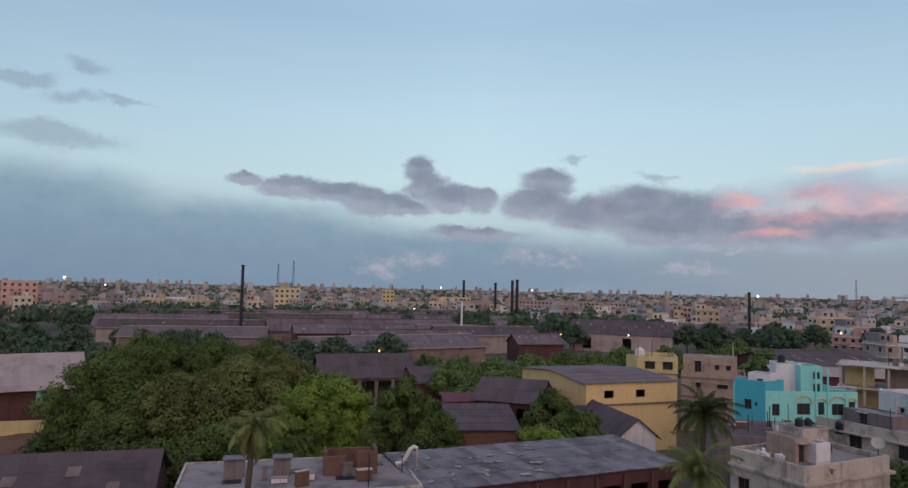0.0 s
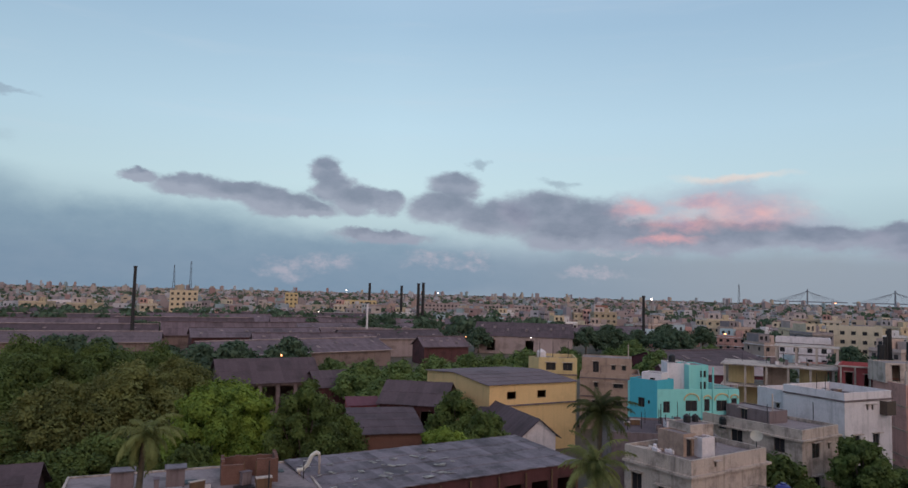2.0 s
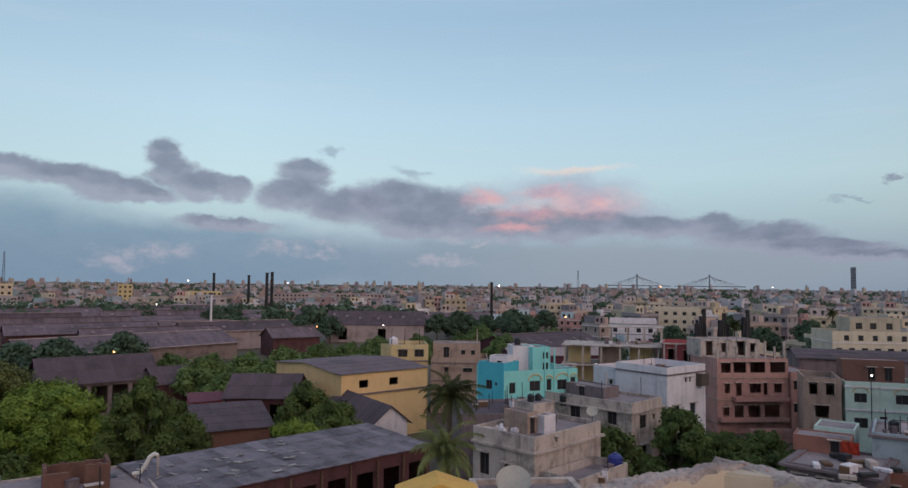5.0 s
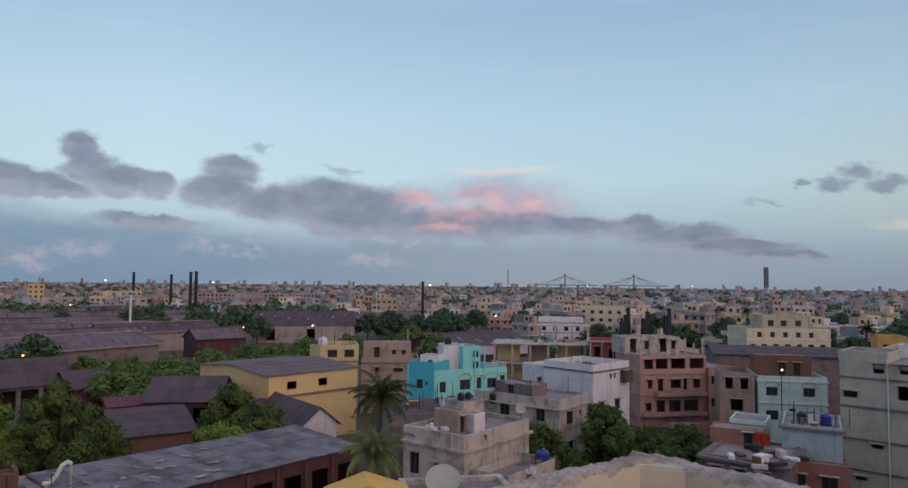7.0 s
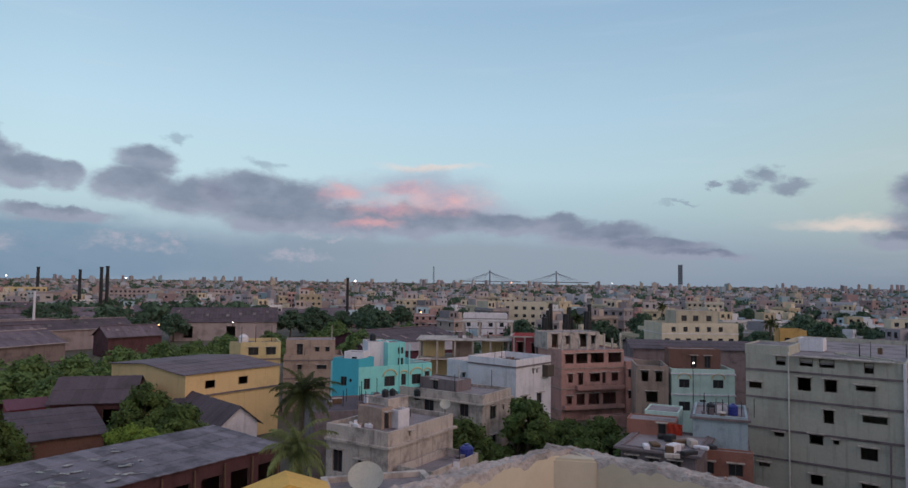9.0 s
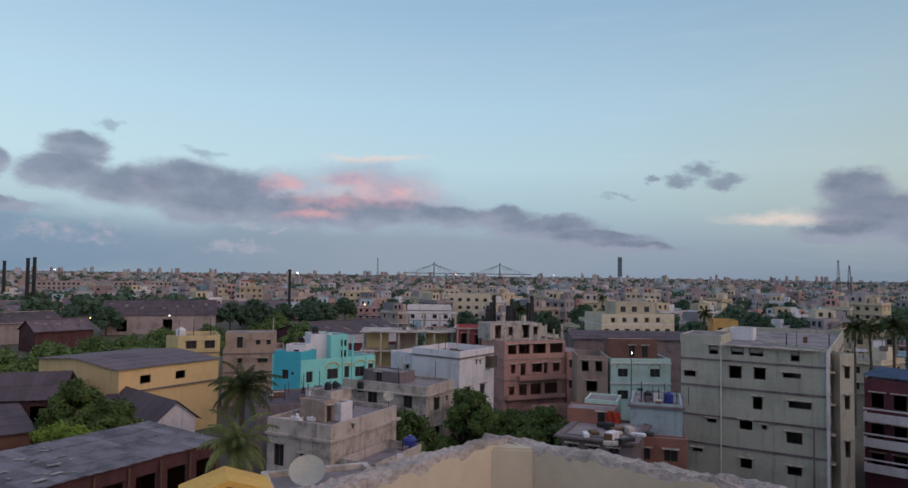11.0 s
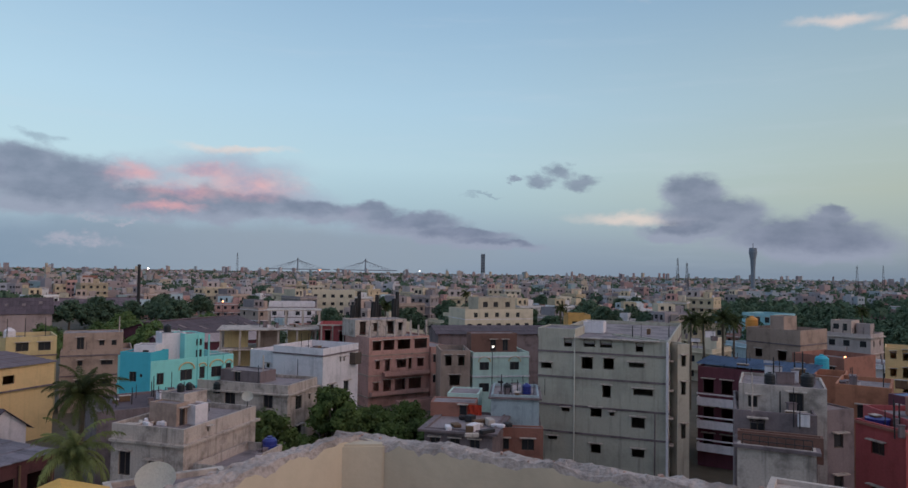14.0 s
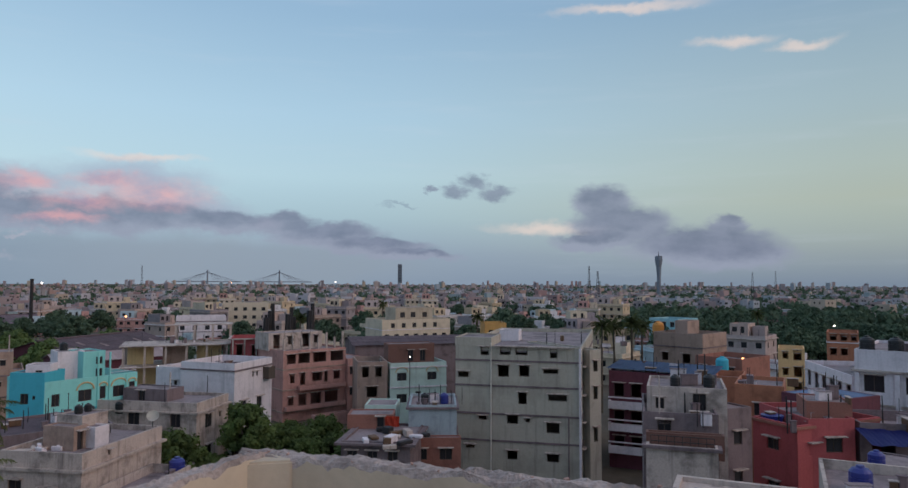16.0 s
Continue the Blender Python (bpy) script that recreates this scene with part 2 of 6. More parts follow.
M_BRICKWALL = surface("brick_wall", (118, 82, 72), size=0.5, stain=0.4, grain=0.4)
M_YELLOW = surface("yellow_paint", (226, 184, 132), size=0.25, stain=0.15, streaks=0.2, grain=0.1)
M_CREAM = surface("cream_paint", (206, 178, 132), size=0.3, stain=0.25, streaks=0.25)
M_BEIGE = surface("beige_paint", (168, 141, 128), size=0.35, stain=0.5, streaks=0.35)
M_TURQ = surface("turquoise_paint", (134, 208, 204), size=0.4, stain=0.15, streaks=0.15, grain=0.08)
M_TEAL = surface("teal_paint", (66, 174, 192), size=0.4, stain=0.15, streaks=0.1, grain=0.08)
M_WHITE = surface("whitewash", (224, 212, 216), size=0.35, stain=0.28, streaks=0.4)
M_PINK = surface("pink_brick", (192, 142, 132), size=0.5, stain=0.4, streaks=0.3, grain=0.3)
M_OLIVE = surface("olive_plaster", (180, 170, 156), size=0.25, stain=0.3, streaks=0.45, grain=0.15)
M_RED = surface("red_paint", (174, 82, 84), size=0.4, stain=0.3, streaks=0.3)
M_MAROON = surface("maroon_paint", (104, 54, 66), size=0.4, stain=0.3, streaks=0.3)
M_BLUESHEET = surface("blue_sheet", (92, 116, 150), size=0.5, stain=0.5)
M_BLUE = surface("blue_plastic", (40, 48, 122), rough=0.4, stain=0.1, grain=0.05, bump=0.1)
M_ORANGE = surface("orange_paint", (182, 116, 88), size=0.5, stain=0.5, streaks=0.4)
M_GLASS = surface("window_glass", (50, 48, 52), rough=0.2, stain=0.1, grain=0.0, bump=0.0)
M_FRAME = surface("window_frame", (84, 70, 62), rough=0.7, stain=0.2)
M_IRON = surface("iron", (52, 48, 50), rough=0.7, stain=0.3, metal=0.3)
M_WOOD = surface("weathered_wood", (110, 82, 62), size=0.8, stain=0.4, streaks=0.4)
M_BARK = surface("bark", (92, 80, 68), size=2.0, stain=0.5, bump=0.6)
M_LEAF_DARK = leaf_surface("leaf_dark", (54, 66, 40), (106, 122, 68))
M_LEAF_BRIGHT = leaf_surface("leaf_bright", (78, 102, 46), (144, 164, 74))
M_LEAF_OLIVE = leaf_surface("leaf_olive", (72, 78, 46), (130, 132, 80))
M_LEAF_MID = leaf_surface("leaf_mid", (66, 84, 52), (122, 142, 86))
# concrete of the skyline towers and bridge, with distance haze mixed into its colour
M_HAZED = surface("hazed_grey_concrete", (126, 132, 142), stain=0.3)
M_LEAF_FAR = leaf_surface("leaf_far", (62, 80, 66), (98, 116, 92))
M_FROND = leaf_surface("palm_leaf", (46, 54, 34), (92, 98, 58))
M_TANK = surface("black_plastic", (30, 30, 34), rough=0.45, stain=0.2, grain=0.05, bump=0.1)
M_PALECYAN = surface("pale_cyan_paint", (150, 194, 202), stain=0.35, streaks=0.3)
M_CYAN = surface("cyan_paint", (60, 168, 190), stain=0.2, streaks=0.15)
M_DISH = surface("dish_enamel", (214, 206, 196), rough=0.5, stain=0.25, size=1.2)
M_CLOTH = surface("red_cloth", (206, 78, 56), rough=0.9, stain=0.15)
M_REDBRICK = surface("red_brick", (158, 104, 90), size=0.6, stain=0.4, grain=0.4)
M_FARWALL = [surface("far_wall", c, stain=0.5, streaks=0.5, grain=0.2, vary=0.4) for c in ((204, 186, 164), (214, 206, 208), (180, 156, 146), (196, 148, 140), (200, 178, 150), (150, 138, 142), (180, 196, 204), (186, 166, 162))]
M_FROND_PALE = leaf_surface("pale_palm_leaf", (84, 92, 54), (142, 146, 92))
M_PALETEAL = surface("pale_teal_paint", (196, 214, 204), stain=0.25, streaks=0.3)
M_LAMP_WHITE = glow("lamp_white", (255, 244, 230), 5.0)
M_LAMP_AMBER = glow("lamp_amber", (255, 170, 110), 5.0)


# ---------------------------------------------------------------- mesh tools
def part(name, bm, material, parent=None, label=""):
    me = bpy.data.meshes.new(name)
    bm.to_mesh(me)
    bm.free()
    me.materials.append(material)
    ob = new(name, me)
    if parent is not None:
        ob.parent = parent
    if label:
        tagged(ob, label)
    return ob


def again(name, mesh, parent, loc=(0, 0, 0), rz=0.0):
    """One more object on a mesh that stands already."""
    ob = new(name, mesh)
    ob.parent = parent
    ob.location, ob.rotation_euler = loc, (0, 0, rz)
    return ob


def thing(name, label, category, m=None, group="", kind=""):
    ob = new(name)
    ob.empty_display_size = 0.5
    if m is not None:
        ob.matrix_world = m
    return tagged(ob, label, category, group, kind)


def box(bm, x0, y0, z0, x1, y1, z1):
    v = [bm.verts.new((x, y, z)) for z in (z0, z1) for x, y in ((x0, y0), (x1, y0), (x1, y1), (x0, y1))]
    for f in ((3, 2, 1, 0), (4, 5, 6, 7), (0, 1, 5, 4), (1, 2, 6, 5), (2, 3, 7, 6), (3, 0, 4, 7)):
        bm.faces.new([v[i] for i in f])
    return v


def tube(bm, path, radii, sides=8):
    """A round bar along path."""
    rings = []
    for i, (p, r) in enumerate(zip(path, radii)):
        p = Vector(p)
        a = Vector(path[max(0, i - 1)])
        b = Vector(path[min(len(path) - 1, i + 1)])
        q = (b - a).to_track_quat("Z", "Y")
        rings.append([bm.verts.new(p + q @ Vector((r * math.cos(2 * math.pi * k / sides), r * math.sin(2 * math.pi * k / sides), 0))) for k in range(sides)])
    for a, b in zip(rings, rings[1:]):
        for k in range(sides):
            bm.faces.new((a[k], a[(k + 1) % sides], b[(k + 1) % sides], b[k]))
    bm.faces.new(rings[0][::-1])
    bm.faces.new(rings[-1])


def place(a, b):
    """The pose whose x runs from a to b on the ground, with y away from the eye's side, and the distance."""
    dx, dy = b[0] - a[0], b[1] - a[1]
    return pose(a[0], a[1], 0, 0, 0, math.degrees(math.atan2(dy, dx))), math.hypot(dx, dy)


def pierced(bm, o, u, out, width, z0, z1, holes, deep=0.22):
    """A wall sheet from o along u, with openings (middle, bottom, width, height) and their reveals."""
    o, u, out = Vector((*o, 0)), Vector((*u, 0)), Vector((*out, 0))
    holes = [(c - w / 2, c + w / 2, b, b + h) for c, b, w, h in holes if c - w / 2 > 0.05 and c + w / 2 < width - 0.05 and b > z0 + 0.02 and b + h < z1 - 0.02]
    us = sorted({0.0, width, *[x for h in holes for x in h[:2]]})
    zs = sorted({z0, z1, *[x for h in holes for x in h[2:]]})
    up = Vector((0, 0, 1))
    for a, b in zip(us, us[1:]):
        for c, d in zip(zs, zs[1:]):
            if any(h[0] < (a + b) / 2 < h[1] and h[2] < (c + d) / 2 < h[3] for h in holes):
                continue
            bm.faces.new([bm.verts.new(o + u * p + up * q) for p, q in ((a, c), (b, c), (b, d), (a, d))])
    for a, b, c, d in holes:
        ring = [o + u * p + up * q for p, q in ((a, c), (b, c), (b, d), (a, d))]
        for p, q in zip(ring, ring[1:] + ring[:1]):
            bm.faces.new([bm.verts.new(w) for w in (p, q, q - out * deep, p - out * deep)])
    return holes


WINDOWS = {}


def window(parent, o, u, out, hole, style):
    """A window in an opening: a frame with bars, its panes and a thin concrete shade above."""
    a, b, c, d = hole
    w, h = round(b - a, 2), round(d - c, 2)
    key = (w, h, style)
    if key not in WINDOWS:
        fr, pa, sh = bmesh.new(), bmesh.new(), bmesh.new()
        t = 0.06
        for x0, x1, z0, z1 in ((0, w, 0, t), (0, w, h - t, h), (0, t, t, h - t), (w - t, w, t, h - t)):
            box(fr, x0, 0.1, z0, x1, 0.17, z1)
        bmesh.ops.remove_doubles(fr, verts=fr.verts[:], dist=0.001)
        bar = bmesh.new()
        box(bar, w / 2 - 0.025, 0.1, t, w / 2 + 0.025, 0.16, h - t)
        box(pa, t, 0.14, t, w - t, 0.15, h - t)
        box(sh, -0.18, -0.42, h + 0.06, w + 0.18, -0.002, h + 0.14)
        if style == "far":
            fr.clear()
            box(fr, -0.02, 0.15, -0.02, w + 0.02, 0.19, h + 0.02)
        ms = []
        for nm, bm, mt in (("window", fr, M_GLASS if style == "far" else M_FRAME), ("pane", pa, M_GLASS), ("sunshade", sh, M_CONCRETE), ("mullion", bar, M_FRAME)):
            me = bpy.data.meshes.new(nm)
            bm.to_mesh(me)
            bm.free()
            me.materials.append(mt)
            ms.append(me)
        WINDOWS[key] = ms
    frame_me, pane_me, shade_me, bar_me = WINDOWS[key]
    o3 = Vector((*o, 0)) + Vector((*u, 0)) * a + Vector((0, 0, c))
    turn = math.atan2(u[1], u[0])
    if u[0] * -out[1] + u[1] * out[0] < 0:      # mirrored side: begin at the far jamb
        o3 += Vector((*u, 0)) * (b - a)
        turn += math.pi
    win = again("window", frame_me, parent, o3, turn)
    if style not in ("open", "far", "bay"):
        again("pane", pane_me, win)
        if w > 0.8:
            again("mullion", bar_me, win)
    if style in ("win", "open"):
        again("sunshade", shade_me, win)
    return win


def house(name, label, category, a, b, depth, z0, z1, material, front=(), right=(), left=(), parapet=0.8, ledges=(), style="win",
          roof=None, trim=None, group="", bands=0.12, back=()):
    """A flat-roofed house. Front runs from a to b; z1 is the parapet's top; openings are (middle, bottom, width, height)."""
    m, W = place(a, b)
    h = thing(name, label, category, m, group)
    D = depth
    bm = bmesh.new()
    made = []
    for o, u, out, width, holes in (((0, 0), (1, 0), (0, -1), W, front), ((W, 0), (0, 1), (1, 0), D, right),
                                    ((0, 0), (0, 1), (-1, 0), D, left), ((0, D), (1, 0), (0, 1), W, back)):
        made.append((o, u, out, pierced(bm, o, u, out, width, z0, z1, holes)))
    t = 0.18
    for x0, y0, x1, y1 in ((t, t, W - t, t), (W - t, t, W - t, D - t), (t, t, t, D - t), (t, D - t, W - t, D - t)):
        bm.faces.new([bm.verts.new(p) for p in ((x0, y0, z1 - parapet), (x1, y1, z1 - parapet), (x1, y1, z1), (x0, y0, z1))])
    for q in (((0, 0), (W, 0), (W - t, t), (t, t)), ((W, 0), (W, D), (W - t, D - t), (W - t, t)), ((W, D), (0, D), (t, D - t), (W - t, D - t)), ((0, D), (0, 0), (t, t), (t, D - t))):
        bm.faces.new([bm.verts.new((*p, z1)) for p in q])
    part("wall", bm, material, h)
    bm = bmesh.new()
    box(bm, t, t, z1 - parapet - 0.15, W - t, D - t, z1 - parapet)
    part("roof", bm, roof or M_SLAB, h)
    for z in ledges:
        bm = bmesh.new()
        e = bands
        box(bm, -e, -e, z - 0.1, W + e, -0.003, z + 0.1)
        box(bm, -e, 0, z - 0.1, -0.003, D, z + 0.1)
        box(bm, W + 0.003, 0, z - 0.1, W + e, D, z + 0.1)
        part("ledge", bm, trim or M_CONC_DARK, h)
    for o, u, out, holes in made:
        for hole in holes:
            window(h, o, u, out, hole, style)
    return h


def annex(h, name, a, b, depth, z0, z1, material, front=(), right=(), left=(), parapet=0.12, roof=None, style="win", label=""):
    """A further block of a house: a stair room, a wing or a porch, as a part of it."""
    m, W = place(a, b)
    D = depth
    bm = bmesh.new()
    made = []
    for o, u, out, width, holes in (((0, 0), (1, 0), (0, -1), W, front), ((W, 0), (0, 1), (1, 0), D, right), ((0, 0), (0, 1), (-1, 0), D, left), ((0, D), (1, 0), (0, 1), W, ())):
        made.append((o, u, out, pierced(bm, o, u, out, width, z0, z1, holes)))
    t = 0.14
    for x0, y0, x1, y1 in ((t, t, W - t, t), (W - t, t, W - t, D - t), (t, t, t, D - t), (t, D - t, W - t, D - t)):
        bm.faces.new([bm.verts.new(p) for p in ((x0, y0, z1 - parapet), (x1, y1, z1 - parapet), (x1, y1, z1), (x0, y0, z1))])
    for q in (((0, 0), (W, 0), (W - t, t), (t, t)), ((W, 0), (W, D), (W - t, D - t), (W - t, t)), ((W, D), (0, D), (t, D - t), (W - t, D - t)), ((0, D), (0, 0), (t, t), (t, D - t))):
        bm.faces.new([bm.verts.new((*p, z1)) for p in q])
    ob = part(name, bm, material, h, label)
    ob.matrix_basis = h.matrix_basis.inverted() @ m
    bm = bmesh.new()
    box(bm, t, t, z1 - parapet - 0.12, W - t, D - t, z1 - parapet)
    part("roof", bm, roof or M_SLAB, ob)
    for o, u, out, holes in made:
        for hole in holes:
            window(ob, o, u, out, hole, style)
    return ob


def grid_holes(W, n, sills, w=1.1, h=1.2, jitter=0.0, seed=1):
    """Openings in rows: n across the width, one row on each sill."""
    r = random.Random(seed)
    return [(W * (k + 0.5) / n + r.uniform(-jitter, jitter), s, w, h) for s in sills for k in range(n) if r.random() > jitter * 0.25]


def shed(name, label, a, b, depth, eave, ridge, roof_mat, wall_mat, over=0.5, skylights=0, group="", ridge_at=0.5, front=(), right=(), base=0.0, back_eave=None, seed=0, cap=None):
    """A shed with a pitched roof of lapped sheets; the ridge runs along a-b."""
    r = random.Random(seed)
    m, W = place(a, b)
    s = thing(name, label, "shed", m, group)
    D, Y = depth, depth * ridge_at
    be = eave if back_eave is None else back_eave
    bm = bmesh.new()
    hf = pierced(bm, (0, 0), (1, 0), (0, -1), W, base, eave, front)
    pierced(bm, (0, D), (1, 0), (0, 1), W, base, be, ())
    hr = pierced(bm, (W, 0), (0, 1), (1, 0), D, base, min(eave, be), right)
    pierced(bm, (0, 0), (0, 1), (-1, 0), D, base, min(eave, be), ())
    lo = min(eave, be)
    for x in (0, W):
        bm.faces.new([bm.verts.new(p) for p in ((x, 0, lo), (x, D, lo), (x, D, be), (x, Y, ridge), (x, 0, eave))])
    part("wall", bm, wall_mat, s)
    for side, (y0, z0, y1, z1) in enumerate(((-over, eave - over * (ridge - eave) / max(Y, 0.1), Y, ridge), (D + over, be - over * (ridge - be) / max(D - Y, 0.1), Y, ridge))):
        if abs(y1 - y0) < 0.3:
            continue
        bm = bmesh.new()
        n = max(6, round((W + 2 * over) / 0.5))
        rows = max(1, round(abs(y1 - y0) / 2.4))
        top, low_v = [], []
        for j in range(2 * rows):
            f = (j + 1) // 2 / rows
            drop = 0.0 if j % 2 else 0.045
            line, under = [], []
            for k in range(n + 1):
                x = -over + (W + 2 * over) * k / n
                z = z0 + (z1 - z0) * f + 0.06 + drop + (0.035 if k % 2 else 0.0) + 0.06 * noise.noise(Vector((x * 0.3, y0 + f * 3, seed + side)))
                y = y0 + (y1 - y0) * f + (0.02 if drop else 0.0)
                line.append(bm.verts.new((x, y, z)))
                under.append(bm.verts.new((x, y, z - 0.07)))
            top.append(line)
            low_v.append(under)
        for p, q in ((top, 1), (low_v, -1)):
            for a_, b_ in zip(p, p[1:]):
                for k in range(n):
                    bm.faces.new((a_[k], a_[k + 1], b_[k + 1], b_[k])[::q])
        for p, q in ((top[0], low_v[0]), (top[-1], low_v[-1])):
            for k in range(n):
                bm.faces.new((p[k], q[k], q[k + 1], p[k + 1]))
        for k in (0, n):
            for j in range(2 * rows - 1):
                bm.faces.new((top[j][k], top[j + 1][k], low_v[j + 1][k], low_v[j][k]))
        part("roof", bm, roof_mat, s)
        if side == 0:
            for k in range(skylights):
                bm = bmesh.new()
                x = W * (k + 0.5 + r.uniform(-0.2, 0.2)) / skylights
                f = r.uniform(0.3, 0.65)
                yy, zz = y0 + (y1 - y0) * f, z0 + (z1 - z0) * f + 0.15
                gy, gz = (y1 - y0) * 0.16, (z1 - z0) * 0.16
                vs = [bm.verts.new(p) for p in ((x - 0.5, yy, zz), (x + 0.5, yy, zz), (x + 0.5, yy + gy, zz + gz), (x - 0.5, yy + gy, zz + gz))]
                bm.faces.new(vs)
                bmesh.ops.solidify(bm, geom=bm.faces[:], thickness=0.03)
                part("skylight", bm, M_SHEET_PALE, s)
    if cap:
        for y, z in ((Y, ridge), (-over, eave - over * (ridge - eave) / max(Y, 0.1))):
            bm = bmesh.new()
            box(bm, -over, y - 0.3, z + 0.04, W + over, y + 0.3, z + 0.26)
            part("ridge_cap" if y > 0 else "gutter", bm, cap, s)
    for hole in hf:
        window(s, (0, 0), (1, 0), (0, -1), hole, "bay")
    for hole in hr:
        window(s, (W, 0), (0, 1), (1, 0), hole, "bay")
    return s


# ---------------------------------------------------------------- trees
def crown_mesh(bm, r, lobes, count, leaf, squash=0.8):
    """Leaves over lobes (x, y, z, radius): a thick shell of them, some inside, a few stray sprigs."""
    for x, y, z, rad in lobes:
        bumps = [Vector((r.gauss(0, 1), r.gauss(0, 1), r.gauss(0.3, 1))).normalized() for _ in range(9)]
        for i in range(count):
            d = Vector((r.gauss(0, 1), r.gauss(0, 1), r.gauss(0.25, 1))).normalized()
            near = max(d.dot(b) for b in bumps)
            shell = 0.62 + 0.5 * max(0.0, near) ** 6
            k = rad * (shell * r.uniform(0.8, 1.12) if i % 5 else r.uniform(0.3, 0.7) if i % 10 else shell * r.uniform(1.1, 1.45))
            p = Vector((x + d.x * k, y + d.y * k, z + d.z * k * squash))
            nrm = (d + Vector((r.gauss(0, 0.45), r.gauss(0, 0.45), r.gauss(0.35, 0.45)))).normalized()
            q = nrm.to_track_quat("Z", "Y")
            s, sp = leaf * r.uniform(0.6, 1.4), r.uniform(0, 6.28)
            c, n = math.cos(sp) * s, math.sin(sp) * s
            bm.faces.new([bm.verts.new(p + q @ Vector(v)) for v in ((c, n, 0), (-n * 0.7, c * 0.7, s * 0.2), (-c, -n, 0), (n * 0.7, -c * 0.7, -s * 0.2))])


def tree(label, height, spread, material, leaf=0.3, lobes=26, count=190, seed=1, trunk=0.32, bole=0.3):
    """A broad tree: a tapered trunk that forks into limbs, each of which ends in clumps of leaves."""
    r = random.Random(seed)
    t = thing("tree", label, "tree")
    bm = bmesh.new()
    fork = height * bole
    tube(bm, [(0, 0, 0), (0.1, 0.05, fork * 0.5), (0.0, 0.1, fork)], [trunk * 1.3, trunk, trunk * 0.85])
    ball = []
    for i in range(lobes):
        a, f = i * 2.4 + r.uniform(-0.3, 0.3), math.sqrt((i + 0.5) / lobes)
        rad = spread * f * r.uniform(0.62, 0.86)
        top = fork + (height - fork) * (1.0 - 0.62 * f ** 1.7) * r.uniform(0.78, 0.94)
        size = spread * r.uniform(0.15, 0.3)
        z = max(fork * 0.8 + size * 0.4, top - size * 0.6)
        ball.append((rad * math.cos(a), rad * math.sin(a), z, size))
        if i % 2 == 0:
            ball.append((rad * 0.8 * math.cos(a), rad * 0.8 * math.sin(a), fork + (z - fork) * 0.45, size * 0.95))
        if i % 3 == 0:
            e = Vector((rad * math.cos(a), rad * math.sin(a), z))
            tube(bm, [(0, 0.1, fork * 0.96), tuple(e * 0.45 + Vector((0, 0, fork * 0.55))), tuple(e)], [trunk * 0.55, trunk * 0.32, trunk * 0.1], 6)
    part("trunk", bm, M_BARK, t)
    bm = bmesh.new()
    crown_mesh(bm, r, ball, count, leaf)
    part("crown", bm, material, t)
    return t


def palm(label, height, lean, seed, length=3.6, fronds=22, leaf=None, droop=0.085, upright=1.3):
    """A coconut palm: a ringed, leaning trunk and arching fronds of narrow, hanging leaflets."""
    r = random.Random(seed)
    p = thing("palm_tree", label, "palm tree")
    bm = bmesh.new()
    n = 14
    tube(bm, [(lean * (k / n) ** 2, 0, height * k / n) for k in range(n + 1)], [0.24 - 0.09 * k / n + 0.018 * (k % 2) for k in range(n + 1)], 8)
    part("trunk", bm, M_BARK, p)
    top = Vector((lean, 0, height))
    for k in range(fronds):
        a = k * 2.4 + r.uniform(-0.35, 0.35)
        rise = upright - 1.9 * (k / fronds) + r.uniform(-0.18, 0.18)
        L = length * r.uniform(0.72, 1.12)
        bm = bmesh.new()
        d = Vector((math.cos(a), math.sin(a), 0))
        side = Vector((-d.y, d.x, 0))
        pts = []
        pos, ang = Vector(top), rise
        for j in range(13):
            pts.append(pos.copy())
            pos += (d * math.cos(ang) + Vector((0, 0, math.sin(ang)))) * (L / 12)
            ang -= droop + 0.075 * j / 12 + r.uniform(-0.03, 0.03)
        tube(bm, pts, [0.035 - 0.0024 * j for j in range(13)], 4)
        for j in range(1, 13):
            for sub in range(6):
                f = (j - 1 + sub / 6 + 0.2) / 12
                base = pts[j - 1].lerp(pts[j], sub / 6)
                span = 0.21 * length * math.sin(math.pi * min(0.97, 0.2 + 0.78 * f)) * r.uniform(0.6, 1.15)
                along = (pts[j] - pts[j - 1]).normalized()
                for sg in (-1, 1):
                    tip = base + (side * sg * r.uniform(0.4, 0.75) + along * 0.6).normalized() * span + Vector((0, 0, -span * r.uniform(0.2, 0.95)))
                    mid = base.lerp(tip, 0.5) + Vector((0, 0, 0.09))
                    w = along * 0.02
                    bm.faces.new([bm.verts.new(q) for q in (base - w, mid - w * 1.2, tip, mid + w * 1.2, base + w)])
        part("frond", bm, leaf or M_FROND, p)
    return p


def at(bearing_deg, d):
    return (d * math.sin(radians(bearing_deg)), d * math.cos(radians(bearing_deg)))


